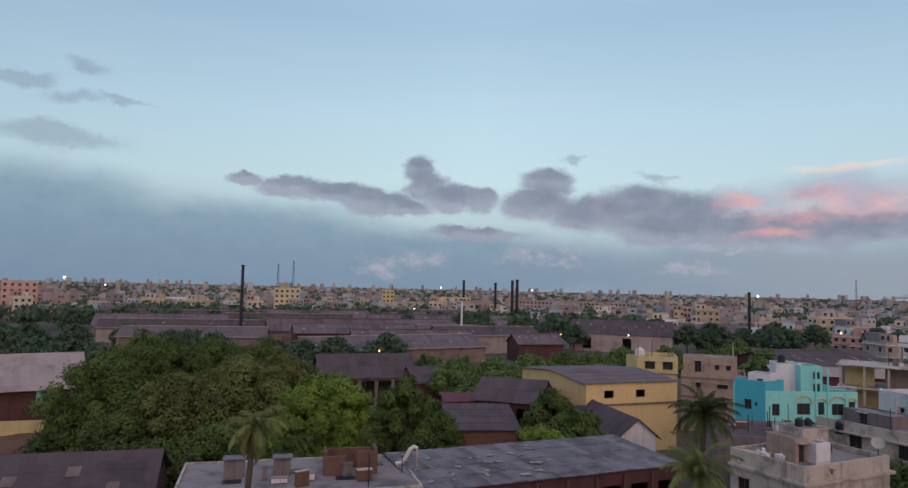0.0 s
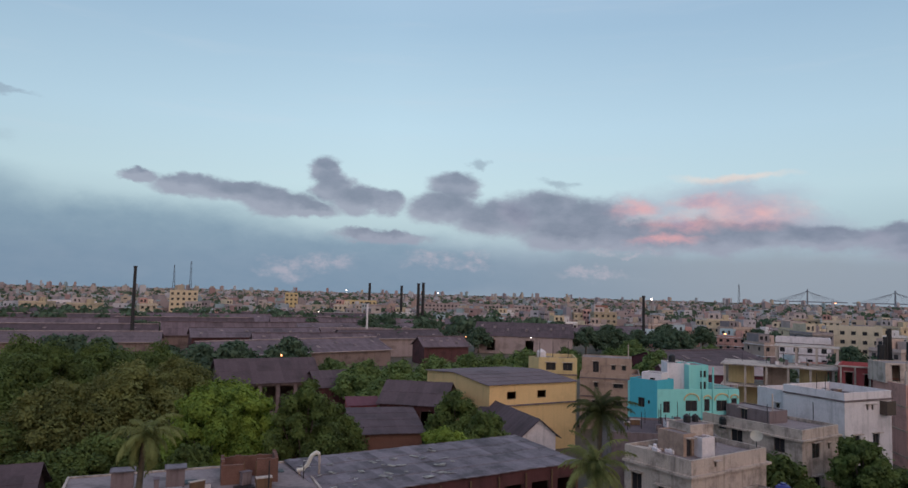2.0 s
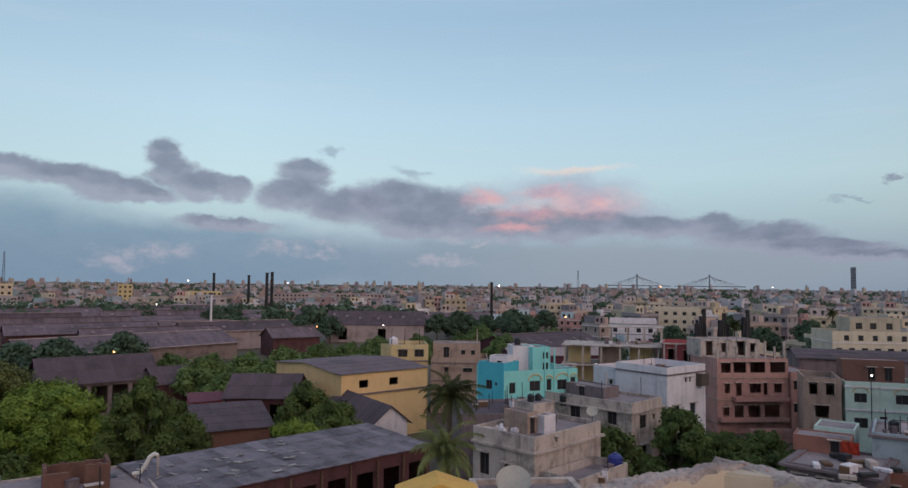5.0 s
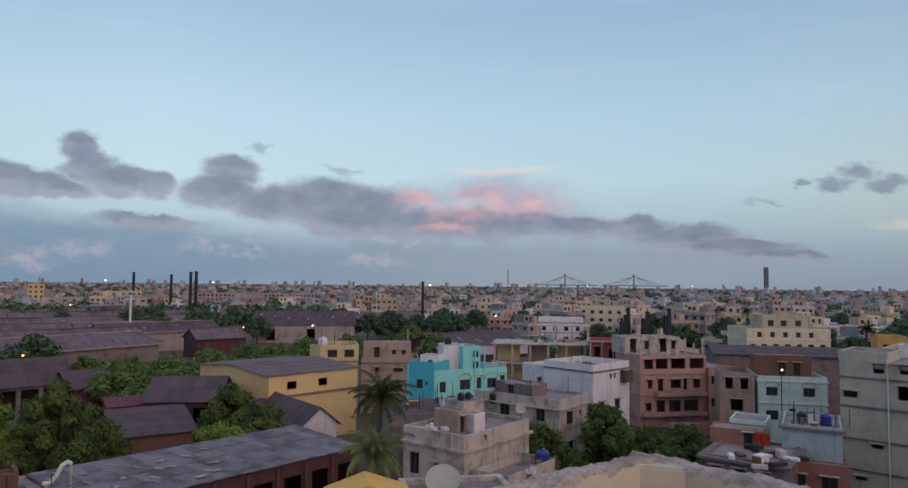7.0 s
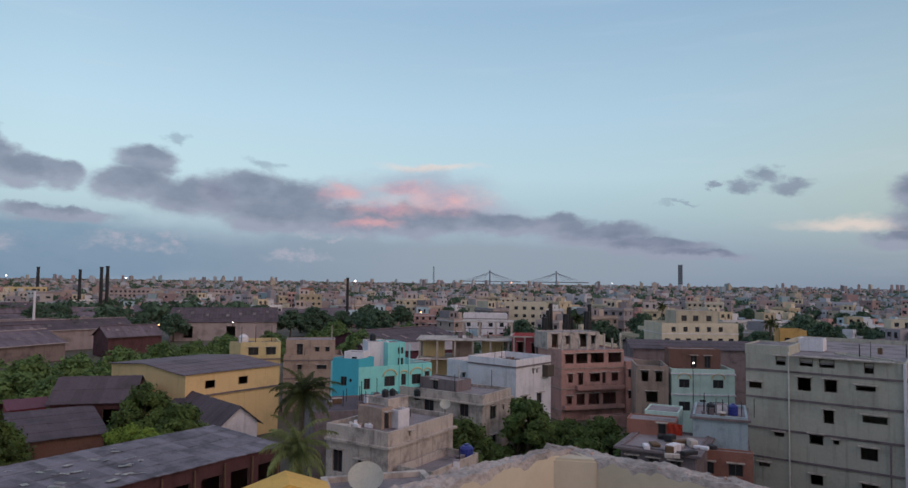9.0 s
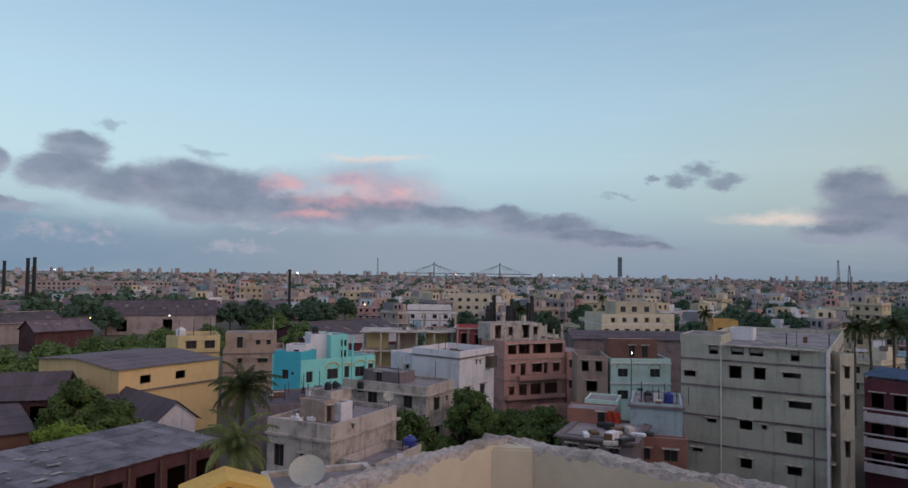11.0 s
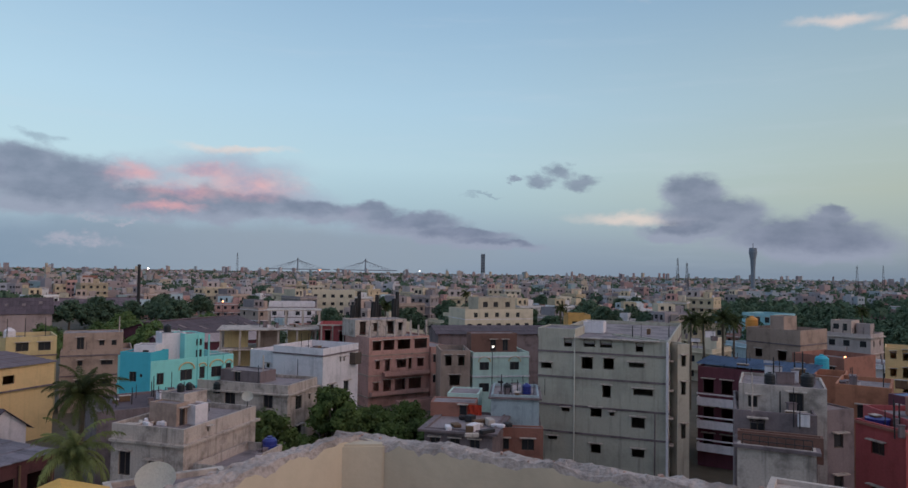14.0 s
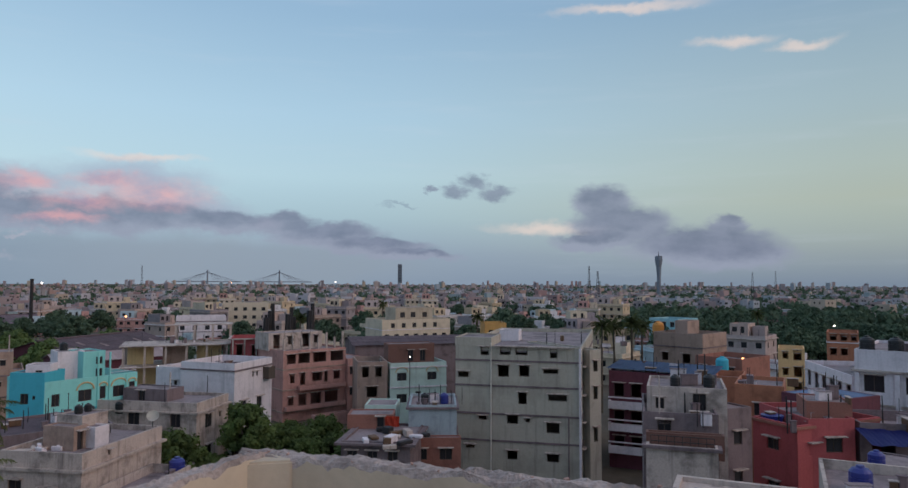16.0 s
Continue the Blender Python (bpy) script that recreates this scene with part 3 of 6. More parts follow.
# ---------------------------------------------------------------- ground
bm = bmesh.new()
rings = [0.0, 40, 70, 100, 140, 200, 320, 600, 1200, 2400, 4700]
seg = 96
prev = [bm.verts.new((0, 0, 0))]
for rad in rings[1:]:
    ring = [bm.verts.new((rad * math.cos(2 * math.pi * k / seg), rad * math.sin(2 * math.pi * k / seg), 0.0 if rad > 600 else 0.35 * noise.noise(Vector((k * 0.4, rad * 0.03, 0))))) for k in range(seg)]
    for k in range(seg):
        if len(prev) == 1:
            bm.faces.new((prev[0], ring[k], ring[(k + 1) % seg]))
        else:
            bm.faces.new((prev[k], ring[k], ring[(k + 1) % seg], prev[(k + 1) % seg]))
    prev = ring
tagged(part("ground", bm, M_EARTH), "bare brown earth with scrub between the houses", "ground", kind="structure")

# ---------------------------------------------------------------- the roof underfoot
own = thing("roof_terrace", "bare cement roof terrace with a rough plastered parapet", "roof terrace", kind="structure")
bm = bmesh.new()
foot = [bm.verts.new((x, y, z)) for z in (0.0, 20.45) for x, y in ((-8.66, -0.25), (1.61, 1.70), (3.70, -5.3), (-6.5, -7.2))]
for f in ((3, 2, 1, 0), (4, 5, 6, 7), (0, 1, 5, 4), (1, 2, 6, 5), (2, 3, 7, 6), (3, 0, 4, 7)):
    bm.faces.new([foot[i] for i in f])
part("floor", bm, M_SLAB, own)


def rough_wall(a, b, thick, z0, z1, seed):
    """A parapet from a to b with a crumbled, uneven top."""
    r = random.Random(seed)
    bm = bmesh.new()
    a, b = Vector((*a, 0)), Vector((*b, 0))
    u = (b - a).normalized()
    n = Vector((-u.y, u.x, 0))
    cuts = int((b - a).length / 0.018)
    cols = []
    offs = [thick * f for f in (0, 0.06, 0.16, 0.3, 0.45, 0.6, 0.74, 0.86, 0.95, 1)]
    for k in range(cuts + 1):
        p = a + (b - a) * k / cuts
        col = []
        for j, off in enumerate(offs):
            z = z1 + 0.010 * noise.noise(p * 4 + Vector((off * 8, seed, 0))) + 0.011 * noise.noise(p * 15 + Vector((off * 40, seed, 0))) + 0.009 * noise.noise(p * 42 + Vector((off * 60, seed, 0)))
            z -= 0.016 * max(0.0, noise.noise(p * 7 + Vector((off * 25, seed + 5, 0)))) ** 0.5
            ragged = 0.0015
            if j in (0, len(offs) - 1):
                z -= 0.014 + 0.03 * max(0.0, noise.noise(p * 11 + Vector((seed, off * 9, 2)))) + 0.008 * r.random()
            elif j in (1, 2, len(offs) - 3, len(offs) - 2):
                z -= 0.018 * max(0.0, noise.noise(p * 9 + Vector((seed, off * 14, 4))))
                ragged = 0.006
            col.append(bm.verts.new(p + n * (off + ragged * noise.noise(p * 12 + Vector((seed, off * 30, 0)))) + Vector((0, 0, z))))
        foot0, foot1 = bm.verts.new(p + Vector((0, 0, z0))), bm.verts.new(p + n * thick + Vector((0, 0, z0)))
        cols.append([foot0, *col, foot1])
    for c, d in zip(cols, cols[1:]):
        for i in range(len(c) - 1):
            bm.faces.new((c[i], d[i], d[i + 1], c[i + 1])).material_index = 1 if 0 < i < len(c) - 2 else 0
    bm.faces.new(cols[0])
    bm.faces.new(cols[-1][::-1])
    return bm


M_PLASTER = surface("parapet_plaster", (198, 178, 156), size=1.4, stain=0.25, grain=0.12, streaks=0.25, bump=0.06)
M_COPING = surface("worn_coping", (186, 168, 162), size=4.5, stain=0.75, grain=0.7, bump=0.45)
M_CHIPS = surface("brick_chips", (168, 132, 120), size=6.0, stain=0.5, island=0.8)
part("parapet", rough_wall((-8.689, -0.266), (1.630, 1.657), 0.077, 20.4, 21.46, 3), M_PLASTER, own)
part("parapet", rough_wall((1.585, 1.751), (3.668, -5.416), 0.077, 20.4, 21.456, 8), M_PLASTER, own)
bm = bmesh.new()
box(bm, 0, 0, 20.4, 0.155, 0.115, 21.447)
bmesh.ops.bevel(bm, geom=bm.edges[:], offset=0.007, segments=2, affect="EDGES")
pil = part("pillar", bm, M_PLASTER, own)
for ob in own.children:
    if ob.name.startswith("parapet"):
        ob.data.materials.append(M_COPING)
r7 = random.Random(17)
for (ax, ay), (bx, by), count in (((-2.4, 0.906), (1.63, 1.657), 110), ((1.60, 1.7), (3.04, -3.25), 150)):
    bm = bmesh.new()
    wall_dir = Vector((bx - ax, by - ay, 0)).normalized()
    across = Vector((-wall_dir.y, wall_dir.x, 0))
    for _ in range(count):
        p = Vector((ax, ay, 0)).lerp(Vector((bx, by, 0)), r7.random()) + across * r7.uniform(0.006, 0.07)
        sz = 0.002 + 0.006 * r7.random() ** 2
        turn = Matrix.Rotation(r7.uniform(0, 6.28), 3, Vector((r7.gauss(0, 0.3), r7.gauss(0, 0.3), 1)).normalized())
        vs = box(bm, -sz, -sz * 0.7, -sz * 0.5, sz, sz * 0.7, sz * 0.5)
        for v in vs:
            v.co = turn @ (v.co * r7.uniform(0.7, 1.2)) + Vector((p.x, p.y, 21.452 + sz * 0.3))
    part("broken_chips", bm, M_CHIPS, own)
pil.matrix_world = pose(1.520, 1.655, 0, 0, 0, -42)


# ---------------------------------------------------------------- small things for roofs
def water_tank(x, y, z, size=1.0, mat=None, label="black plastic water tank on a roof"):
    """A ribbed round tank with a screwed lid."""
    t = thing("water_tank", label, "water tank", pose(x, y, z), "roof water tanks")
    prof = [(0.0, 0.0), (0.5, 0.0), (0.52, 0.08), (0.52, 0.3), (0.49, 0.33), (0.52, 0.36), (0.52, 0.62), (0.49, 0.65), (0.52, 0.68), (0.51, 0.9), (0.36, 1.06), (0.2, 1.1)]
    bm = bmesh.new()
    rings_ = [[bm.verts.new((size * r * math.cos(a * math.pi / 8), size * r * math.sin(a * math.pi / 8), size * h)) for a in range(16)] for r, h in prof[1:]]
    for a_, b_ in zip(rings_, rings_[1:]):
        for k in range(16):
            bm.faces.new((a_[k], a_[(k + 1) % 16], b_[(k + 1) % 16], b_[k]))
    bm.faces.new(rings_[0][::-1])
    bm.faces.new(rings_[-1])
    part("body", bm, mat or M_TANK, t)
    bm = bmesh.new()
    tube(bm, [(0, 0, 1.1 * size), (0, 0, 1.2 * size)], [0.2 * size, 0.17 * size], 12)
    part("lid", bm, mat or M_TANK, t)
    return t


def dish_antenna(x, y, z, rad, bearing_deg, label, mast=1.0, tilt=35):
    """A dish of sheet metal on a short mast, with its arm and receiver."""
    t = thing("satellite_dish", label, "satellite dish", pose(x, y, z, 0, 0, -bearing_deg), "satellite dishes")
    bm = bmesh.new()
    tube(bm, [(0, 0, 0), (0, 0, mast)], [0.04, 0.04], 8)
    part("mast", bm, M_IRON, t)
    turn = Matrix.Rotation(radians(90 - tilt), 3, "X")
    bm = bmesh.new()
    prev_ = None
    for i in range(9):
        rr = rad * i / 8
        ring_ = [bm.verts.new(Vector((0, -0.05, mast)) + turn @ Vector((rr * math.cos(k * math.pi / 14), rr * math.sin(k * math.pi / 14), 0.32 * rr * rr / rad))) for k in range(28)] if i else [bm.verts.new((0, -0.05, mast))]
        if prev_:
            for k in range(28):
                bm.faces.new((prev_[0], ring_[k], ring_[(k + 1) % 28]) if len(prev_) == 1 else (prev_[k], ring_[k], ring_[(k + 1) % 28], prev_[(k + 1) % 28]))
        prev_ = ring_
    bmesh.ops.solidify(bm, geom=bm.faces[:], thickness=0.02)
    part("dish", bm, M_DISH, t)
    return t


def pole(x, y, z0, z1, rad=0.05, label="thin iron pole on a roof", arms=0, mat=None):
    t = thing("pole", label, "pole", pose(x, y, 0))
    bm = bmesh.new()
    tube(bm, [(0, 0, z0), (0.02, 0, (z0 + z1) / 2), (0, 0, z1)], [rad, rad, rad * 0.8], 6)
    part("shaft", bm, mat or M_IRON, t)
    for k in range(arms):
        bm = bmesh.new()
        z = z1 - 0.1 - 0.35 * k
        tube(bm, [(-0.6, 0, z), (0.6, 0, z)], [0.02, 0.02], 5)
        part("arm", bm, M_IRON, t)
    return t


def street_lamp(x, y, z0, z1, mat, rad=0.16, label="lit lamp on a tall pole"):
    t = thing("street_lamp", label, "street lamp", pose(x, y, 0), "lit lamps")
    bm = bmesh.new()
    tube(bm, [(0, 0, z0), (0, 0, z1)], [0.07, 0.05], 6)
    part("post", bm, M_IRON, t)
    bm = bmesh.new()
    bmesh.ops.create_icosphere(bm, subdivisions=2, radius=rad, matrix=Matrix.Translation((0, -0.1, z1 + rad * 0.6)))
    part("bulb", bm, mat, t, "glowing bulb")
    return t


def skeleton_frame(name, label, a, b, depth, levels, nx, ny, mat, col=0.3, slab_over=0.4, stub=0.0):
    """An unfinished concrete frame: slabs on rows of columns, with stubs above the top one."""
    m, W = place(a, b)
    h = thing(name, label, "building", m)
    for z in levels[1:]:
        bm = bmesh.new()
        box(bm, -slab_over, -slab_over, z - 0.16, W + slab_over, depth + slab_over, z)
        part("slab", bm, mat, h)
    spans = list(zip(levels, levels[1:])) + ([(levels[-1], levels[-1] + stub)] if stub else [])
    for lo_, hi_ in spans:
        bm = bmesh.new()
        box(bm, -col / 2, -col / 2, 0, col / 2, col / 2, hi_ - lo_ - (0.16 if hi_ <= levels[-1] else 0))
        me = bpy.data.meshes.new("column")
        bm.to_mesh(me)
        bm.free()
        me.materials.append(mat)
        for i in range(nx):
            for j in range(ny):
                again("column", me, h, (W * i / (nx - 1), depth * j / (ny - 1), lo_))
    return h


def railing(h, x0, x1, y, z, n, height=0.9, mat=None):
    """A balcony rail along the front of a house, in the house's own axes."""
    bm = bmesh.new()
    for zz in (z + height, z + height * 0.5):
        tube(bm, [(x0, y, zz), (x1, y, zz)], [0.03, 0.03], 5)
    for k in range(n + 1):
        x = x0 + (x1 - x0) * k / n
        tube(bm, [(x, y, z), (x, y, z + height)], [0.02, 0.02], 4)
    return part("railing", bm, mat or M_IRON, h)


def balcony(h, x0, x1, out, z, mat, solid=0.9):
    bm = bmesh.new()
    box(bm, x0, -out, z - 0.12, x1, -0.004, z)
    box(bm, x0, -out, z, x1, -out + 0.1, z + solid)
    box(bm, x0, -out + 0.1, z, x0 + 0.1, -0.004, z + solid)
    box(bm, x1 - 0.1, -out + 0.1, z, x1, -0.004, z + solid)
    return part("balcony", bm, mat, h)


def arch(h, x, z, w, mat, y=-0.06):
    """A moulded arch over a window."""
    bm = bmesh.new()
    pts = [(x + w / 2 * math.cos(a * math.pi / 10), y, z + w * 0.42 * math.sin(a * math.pi / 10)) for a in range(11)]
    tube(bm, pts, [0.09] * 11, 5)
    return part("arch", bm, mat, h)


# ---------------------------------------------------------------- the works with its long sheds
shed("tarred_shed", "shed with a dark tarred roof and pale patches", (-43, 48.0), (-23.2, 53.5), 12, 4.6, 7.6, M_SHEET, M_RUSTWALL, skylights=5, seed=1)
long_shed = shed("long_shed", "long low shed with a stained grey roof and rusty wall", (-1.5, 52.0), (20.5, 61.6), 10.5, 6.75, 7.2, M_SHEET_GREY, M_RUSTWALL, ridge_at=0.97, over=0.3, front=[(2.2 + 2.9 * k, 3.0, 1.9, 2.6) for k in range(8)], seed=2)
for k in range(9):
    bm = bmesh.new()
    tube(bm, [(0.7 + 2.86 * k, -0.22, 0), (0.7 + 2.86 * k, -0.22, 6.5)], [0.1, 0.09], 6)
    part("post", bm, M_WOOD, long_shed)
low_house = house("low_building", "low building with a cracked pale flat roof", "building", (-19.0, 47.5), (-1.9, 52.2), 10, 0, 7.1, M_CONCRETE, parapet=0.12)
for x, y, w, h_ in ((3.2, 3.5, 1.4, 0.5), (7.4, 5.5, 1.8, 0.6), (11.6, 3.0, 1.5, 0.45), (14.0, 6.8, 1.9, 0.5)):
    bm = bmesh.new()
    box(bm, x, y, 6.99, x + w, y + h_ * 2, 7.03)
    part("tar_patch", bm, M_TANK, low_house)
ruin = thing("brick_ruin", "roofless brick hut with a wooden door frame", "hut", pose(-9.8, 54.6, 7.0, 0, 0, 12))
for nm, x0, y0, x1, y1, z1_ in (("wall", 0, 0, 1.6, 0.25, 1.45), ("wall", 2.6, 0, 4.2, 0.25, 1.8), ("wall", 0, 0.25, 0.25, 2.4, 1.7), ("wall", 3.95, 0.25, 4.2, 2.4, 1.9), ("wall", 0.25, 2.2, 3.95, 2.4, 1.6)):
    bm = bmesh.new()
    n_ = 9
    base_ = [(x0 + (x1 - x0) * k / n_, y0 + (y1 - y0) * k / n_) for k in range(n_ + 1)]
    wide_x = x1 - x0 > y1 - y0
    tops = [z1_ + 0.16 * noise.noise(Vector((x0 * 3 + k, y0 * 5, 1))) for k in range(n_ + 1)]
    for k in range(n_):
        if wide_x:
            box(bm, x0 + (x1 - x0) * k / n_, y0, 0, x0 + (x1 - x0) * (k + 1) / n_, y1, tops[k])
        else:
            box(bm, x0, y0 + (y1 - y0) * k / n_, 0, x1, y0 + (y1 - y0) * (k + 1) / n_, tops[k])
    bmesh.ops.remove_doubles(bm, verts=bm.verts[:], dist=0.002)
    part(nm, bm, M_BRICKWALL, ruin)
for x in (1.62, 2.5):
    bm = bmesh.new()
    box(bm, x, 0.05, 0, x + 0.08, 0.15, 1.6)
    part("door_post", bm, M_WOOD, ruin)
for x, y, w in ((-17.2, 53.2, 1.5), (-13.6, 54.0, 1.3)):
    hut = thing("roof_hut", "small grey tin hut on the flat roof", "hut", pose(x, y, 7.0, 0, 0, 14), "tin huts")
    bm = bmesh.new()
    box(bm, 0, 0, 0, w, 1.2, 1.35)
    part("wall", bm, M_CONC_DARK, hut)
    bm = bmesh.new()
    box(bm, -0.12, -0.15, 1.36, w + 0.12, 1.35, 1.42)
    part("roof", bm, M_SHEET_GREY, hut)
duct = thing("bent_duct", "bent whitish tin duct on a post", "duct", pose(-4.4, 57.3, 7.15))
bm = bmesh.new()
tube(bm, [(0, 0, 0.25), (0.5, 0, 0.3), (0.85, 0, 0.75), (1.15, 0, 1.4), (1.5, 0, 1.62), (1.75, 0, 1.5)], [0.16, 0.16, 0.16, 0.17, 0.17, 0.15], 10)
part("pipe", bm, M_DISH, duct)
for x, z in ((1.75, 1.55), (0.2, 0.25)):
    bm = bmesh.new()
    tube(bm, [(x, 0.05, -0.1), (x, 0.05, z)], [0.09, 0.09], 6)
    part("post", bm, M_CONCRETE, duct)
r0 = random.Random(5)
M_SCRAP = surface("scrap_tin", (206, 198, 192), size=1.0, stain=0.5, vary=0.4)
for k in range(36):
    f, g = r0.random(), r0.random()
    u_, v_ = 0.8 + f * 13, 1.0 + g * 8
    x = -1.5 + u_ * 0.916 - v_ * 0.4
    y = 52.0 + u_ * 0.4 + v_ * 0.916
    s_ = thing("scrap_sheet", "loose bent scrap sheet lying on the shed roof", "scrap", pose(x, y, 6.86 + 0.45 * v_ / 10.5, 3, 2, r0.uniform(0, 180)), "scrap on the roof")
    bm = bmesh.new()
    w, l_ = r0.uniform(0.05, 0.28), r0.uniform(0.2, 1.1)
    vs = [bm.verts.new((w * (i - 1), l_ * j, 0.03 + 0.03 * r0.random())) for j in range(2) for i in range(3)]
    bm.faces.new((vs[0], vs[1], vs[4], vs[3]))
    bm.faces.new((vs[1], vs[2], vs[5], vs[4]))
    bmesh.ops.solidify(bm, geom=bm.faces[:], thickness=0.012)
    part("sheet", bm, M_SCRAP, s_)

shed("open_shed", "works shed with a dark sheet roof and open bays", (-22.0, 118.0), (-6.3, 123.5), 11, 6.0, 9.4, M_SHEET, M_CONC_DARK, front=[(2 + 3.0 * k, 1.0, 2.4, 4.3) for k in range(5)], seed=3)
shed("lean_shed", "lower dark lean-to shed of tin", (-6.0, 119), (-0.5, 121), 9, 5.4, 7.6, M_SHEET, M_RUSTWALL, seed=31)
shed("brick_shed", "shed with a dark roof and a rusty brown wall", (0.2, 82.7), (8.2, 83.6), 9, 5.0, 6.6, M_SHEET, M_BRICKWALL, ridge_at=0.95, seed=4)
shed("brown_shed", "shed with a broad dark roof above an open side", (3.4, 93.5), (11.6, 91.0), 10, 7.0, 9.3, M_SHEET, M_RUSTWALL, front=[(2 + 2.2 * k, 1.5, 1.7, 4.6) for k in range(3)], seed=5)
shed("red_lean_to", "low red-walled lean-to between sheds", (-0.5, 93.5), (3.0, 94.0), 6, 6.6, 7.2, M_MAROON, M_RED, seed=51)
gab = shed("gable_shed", "shed with a dark roof and a whitewashed gable", (16.4, 94.1), (19.3, 79.3), 4.6, 5.4, 7.3, M_SHEET, M_WHITE, seed=6)
yb = shed("yellow_building", "yellow-painted works building with a grey roof", (18.1, 92.4), (31.9, 97.6), 19, 9.4, 10.1, M_SHEET_MID, M_YELLOW, front=[(3.6, 7.4, 1.5, 1.05), (8.7, 7.4, 1.5, 1.05)], over=0.35, seed=61)
bm = bmesh.new()
box(bm, -0.2, -0.3, 6.5, 14.9, -0.003, 6.66)
part("ledge", bm, M_CONC_DARK, yb)
shed("long_hall", "long works hall with a dark roof and pale wall", (-36, 176), (10, 204), 18, 4.6, 7.6, M_HALL, M_HALLWALL, skylights=9, seed=7, cap=M_SHEET_PALE)
shed("dark_hall", "works hall with a dark roof and whitish wall", (43, 250), (77, 240), 18, 6.5, 11, M_SHEET, M_SHEET_PALE, skylights=7, front=[(6, 1, 3, 4), (20, 1, 3, 4)], seed=8)
shed("maroon_hall", "works hall with a dark maroon roof", (72, 140), (100, 150), 26, 5.8, 9.4, M_SHEET, M_MAROON, skylights=6, seed=9, cap=M_SHEET_MID)
shed("pale_hall", "works hall with a pale tin roof", (62, 132), (84, 128), 9, 6.8, 8.0, M_SHEET_PALE, M_MAROON, seed=10)
lh = shed("brown_house", "brown house with a pinkish tiled hip roof", (-64.0, 93.0), (-53.4, 100.0), 15, 6.6, 10.6, M_SHEET_PALE, M_RUSTWALL, over=0.8, seed=12, front=[(8.4, 4.0, 2.6, 2.2)])
bm = bmesh.new()
box(bm, 7.1, 0.12, 3.9, 9.7, 0.18, 6.2)
part("shutter", bm, M_TURQ, lh, "pale teal shutter")
bm = bmesh.new()
m_, w_ = place((-64, 100.0), (-51, 104.0))
box(bm, 0, 0, 0, w_, 0.3, 2.6)
wl = tagged(part("boundary_wall", bm, M_CREAM), "low yellowed boundary wall", "wall")
wl.matrix_world = pose(-2.5, -9, 0) @ m_
bm = bmesh.new()
vs = [bm.verts.new((-62 + 24 * (i / 12), 78 + 22 * (j / 8), 0.5 + 1.1 * math.sin(math.pi * j / 8) * math.sin(math.pi * i / 12) + 0.35 * noise.noise(Vector((i * 0.7, j * 0.7, 2))))) for j in range(9) for i in range(13)]
for j in range(8):
    for i in range(12):
        bm.faces.new((vs[j * 13 + i], vs[j * 13 + i + 1], vs[(j + 1) * 13 + i + 1], vs[(j + 1) * 13 + i]))
tagged(part("earth_bank", bm, M_RUST_EARTH), "bank of bare reddish earth below the brown house", "ground", kind="structure")

# more halls of the works, farther off
HALLS = [(-100, 205, -58, 214, 16), (-52, 228, -12, 240, 16), (-4, 225, 30, 236, 14), (-130, 248, -86, 262, 18), (-78, 268, -30, 280, 18), (-22, 275, 28, 288, 16),
         (-150, 300, -100, 312, 18), (-92, 318, -40, 330, 18), (-30, 330, 30, 338, 18), (90, 300, 130, 292, 18), (-60, 372, 10, 384, 18), (-180, 350, -120, 372, 18), (46, 360, 110, 352, 18), (20, 205, 34, 209, 10),
         (-118, 228, -66, 240, 10), (-66, 246, -22, 258, 9), (-12, 252, 24, 262, 9), (-30, 210, 6, 220, 8), (-96, 290, -44, 302, 10), (-36, 300, 20, 312, 10), (-70, 348, -10, 358, 12)]
for k, (x0, y0, x1, y1, dp) in enumerate(HALLS):
    shed("works_hall", "far works hall with a %s roof and pale wall" % ("dark sheet" if k % 3 else "rusty brown"), (x0, y0), (x1, y1), dp, 5.0 + (k % 3) * 0.5, 7.6 + (k % 4) * 0.5, (M_SHEET_MID, M_HALL, M_SHEET, M_HALL)[k % 4],
         (M_HALLWALL, M_RUSTWALL, M_SHEET_PALE)[k % 3], skylights=(0, 6, 4)[k % 3], group="halls of the works", seed=40 + k, cap=(M_SHEET_PALE, M_SHEET_MID)[k % 2])

# ---------------------------------------------------------------- houses in the middle
cream = house("cream_house", "cream-painted house with a water tank on its roof", "house", (30.6, 113.4), (36.8, 112.0), 8, 0, 11.4, M_CREAM, front=[(2.0, 9.3, 1.6, 1.25), (4.8, 9.3, 1.6, 1.25)], ledges=(8.6,), parapet=0.6)
annex(cream, "stair_room", (29.6, 116.6), (30.6, 113.6), 4, 0, 11.3, M_CREAM)
water_tank(31.6, 115.5, 10.8, 1.5, M_WHITE, "white water tank on the cream house")
for x in (30.9, 33.2, 35.9):
    pole(x, 114.2, 10.8, 14.0, 0.06)
beige = house("beige_house", "weathered beige house with a roof room", "house", (37.0, 111.0), (46.0, 107.5), 9, 0, 9.2, M_BEIGE, front=[(2.6, 6.9, 0.7, 0.8), (6.2, 6.9, 1.6, 0.7), (8.4, 6.9, 0.8, 1.2), (2.6, 3.6, 1.2, 1.2), (6.2, 3.6, 1.4, 1.2)], ledges=(8.4, 5.4))
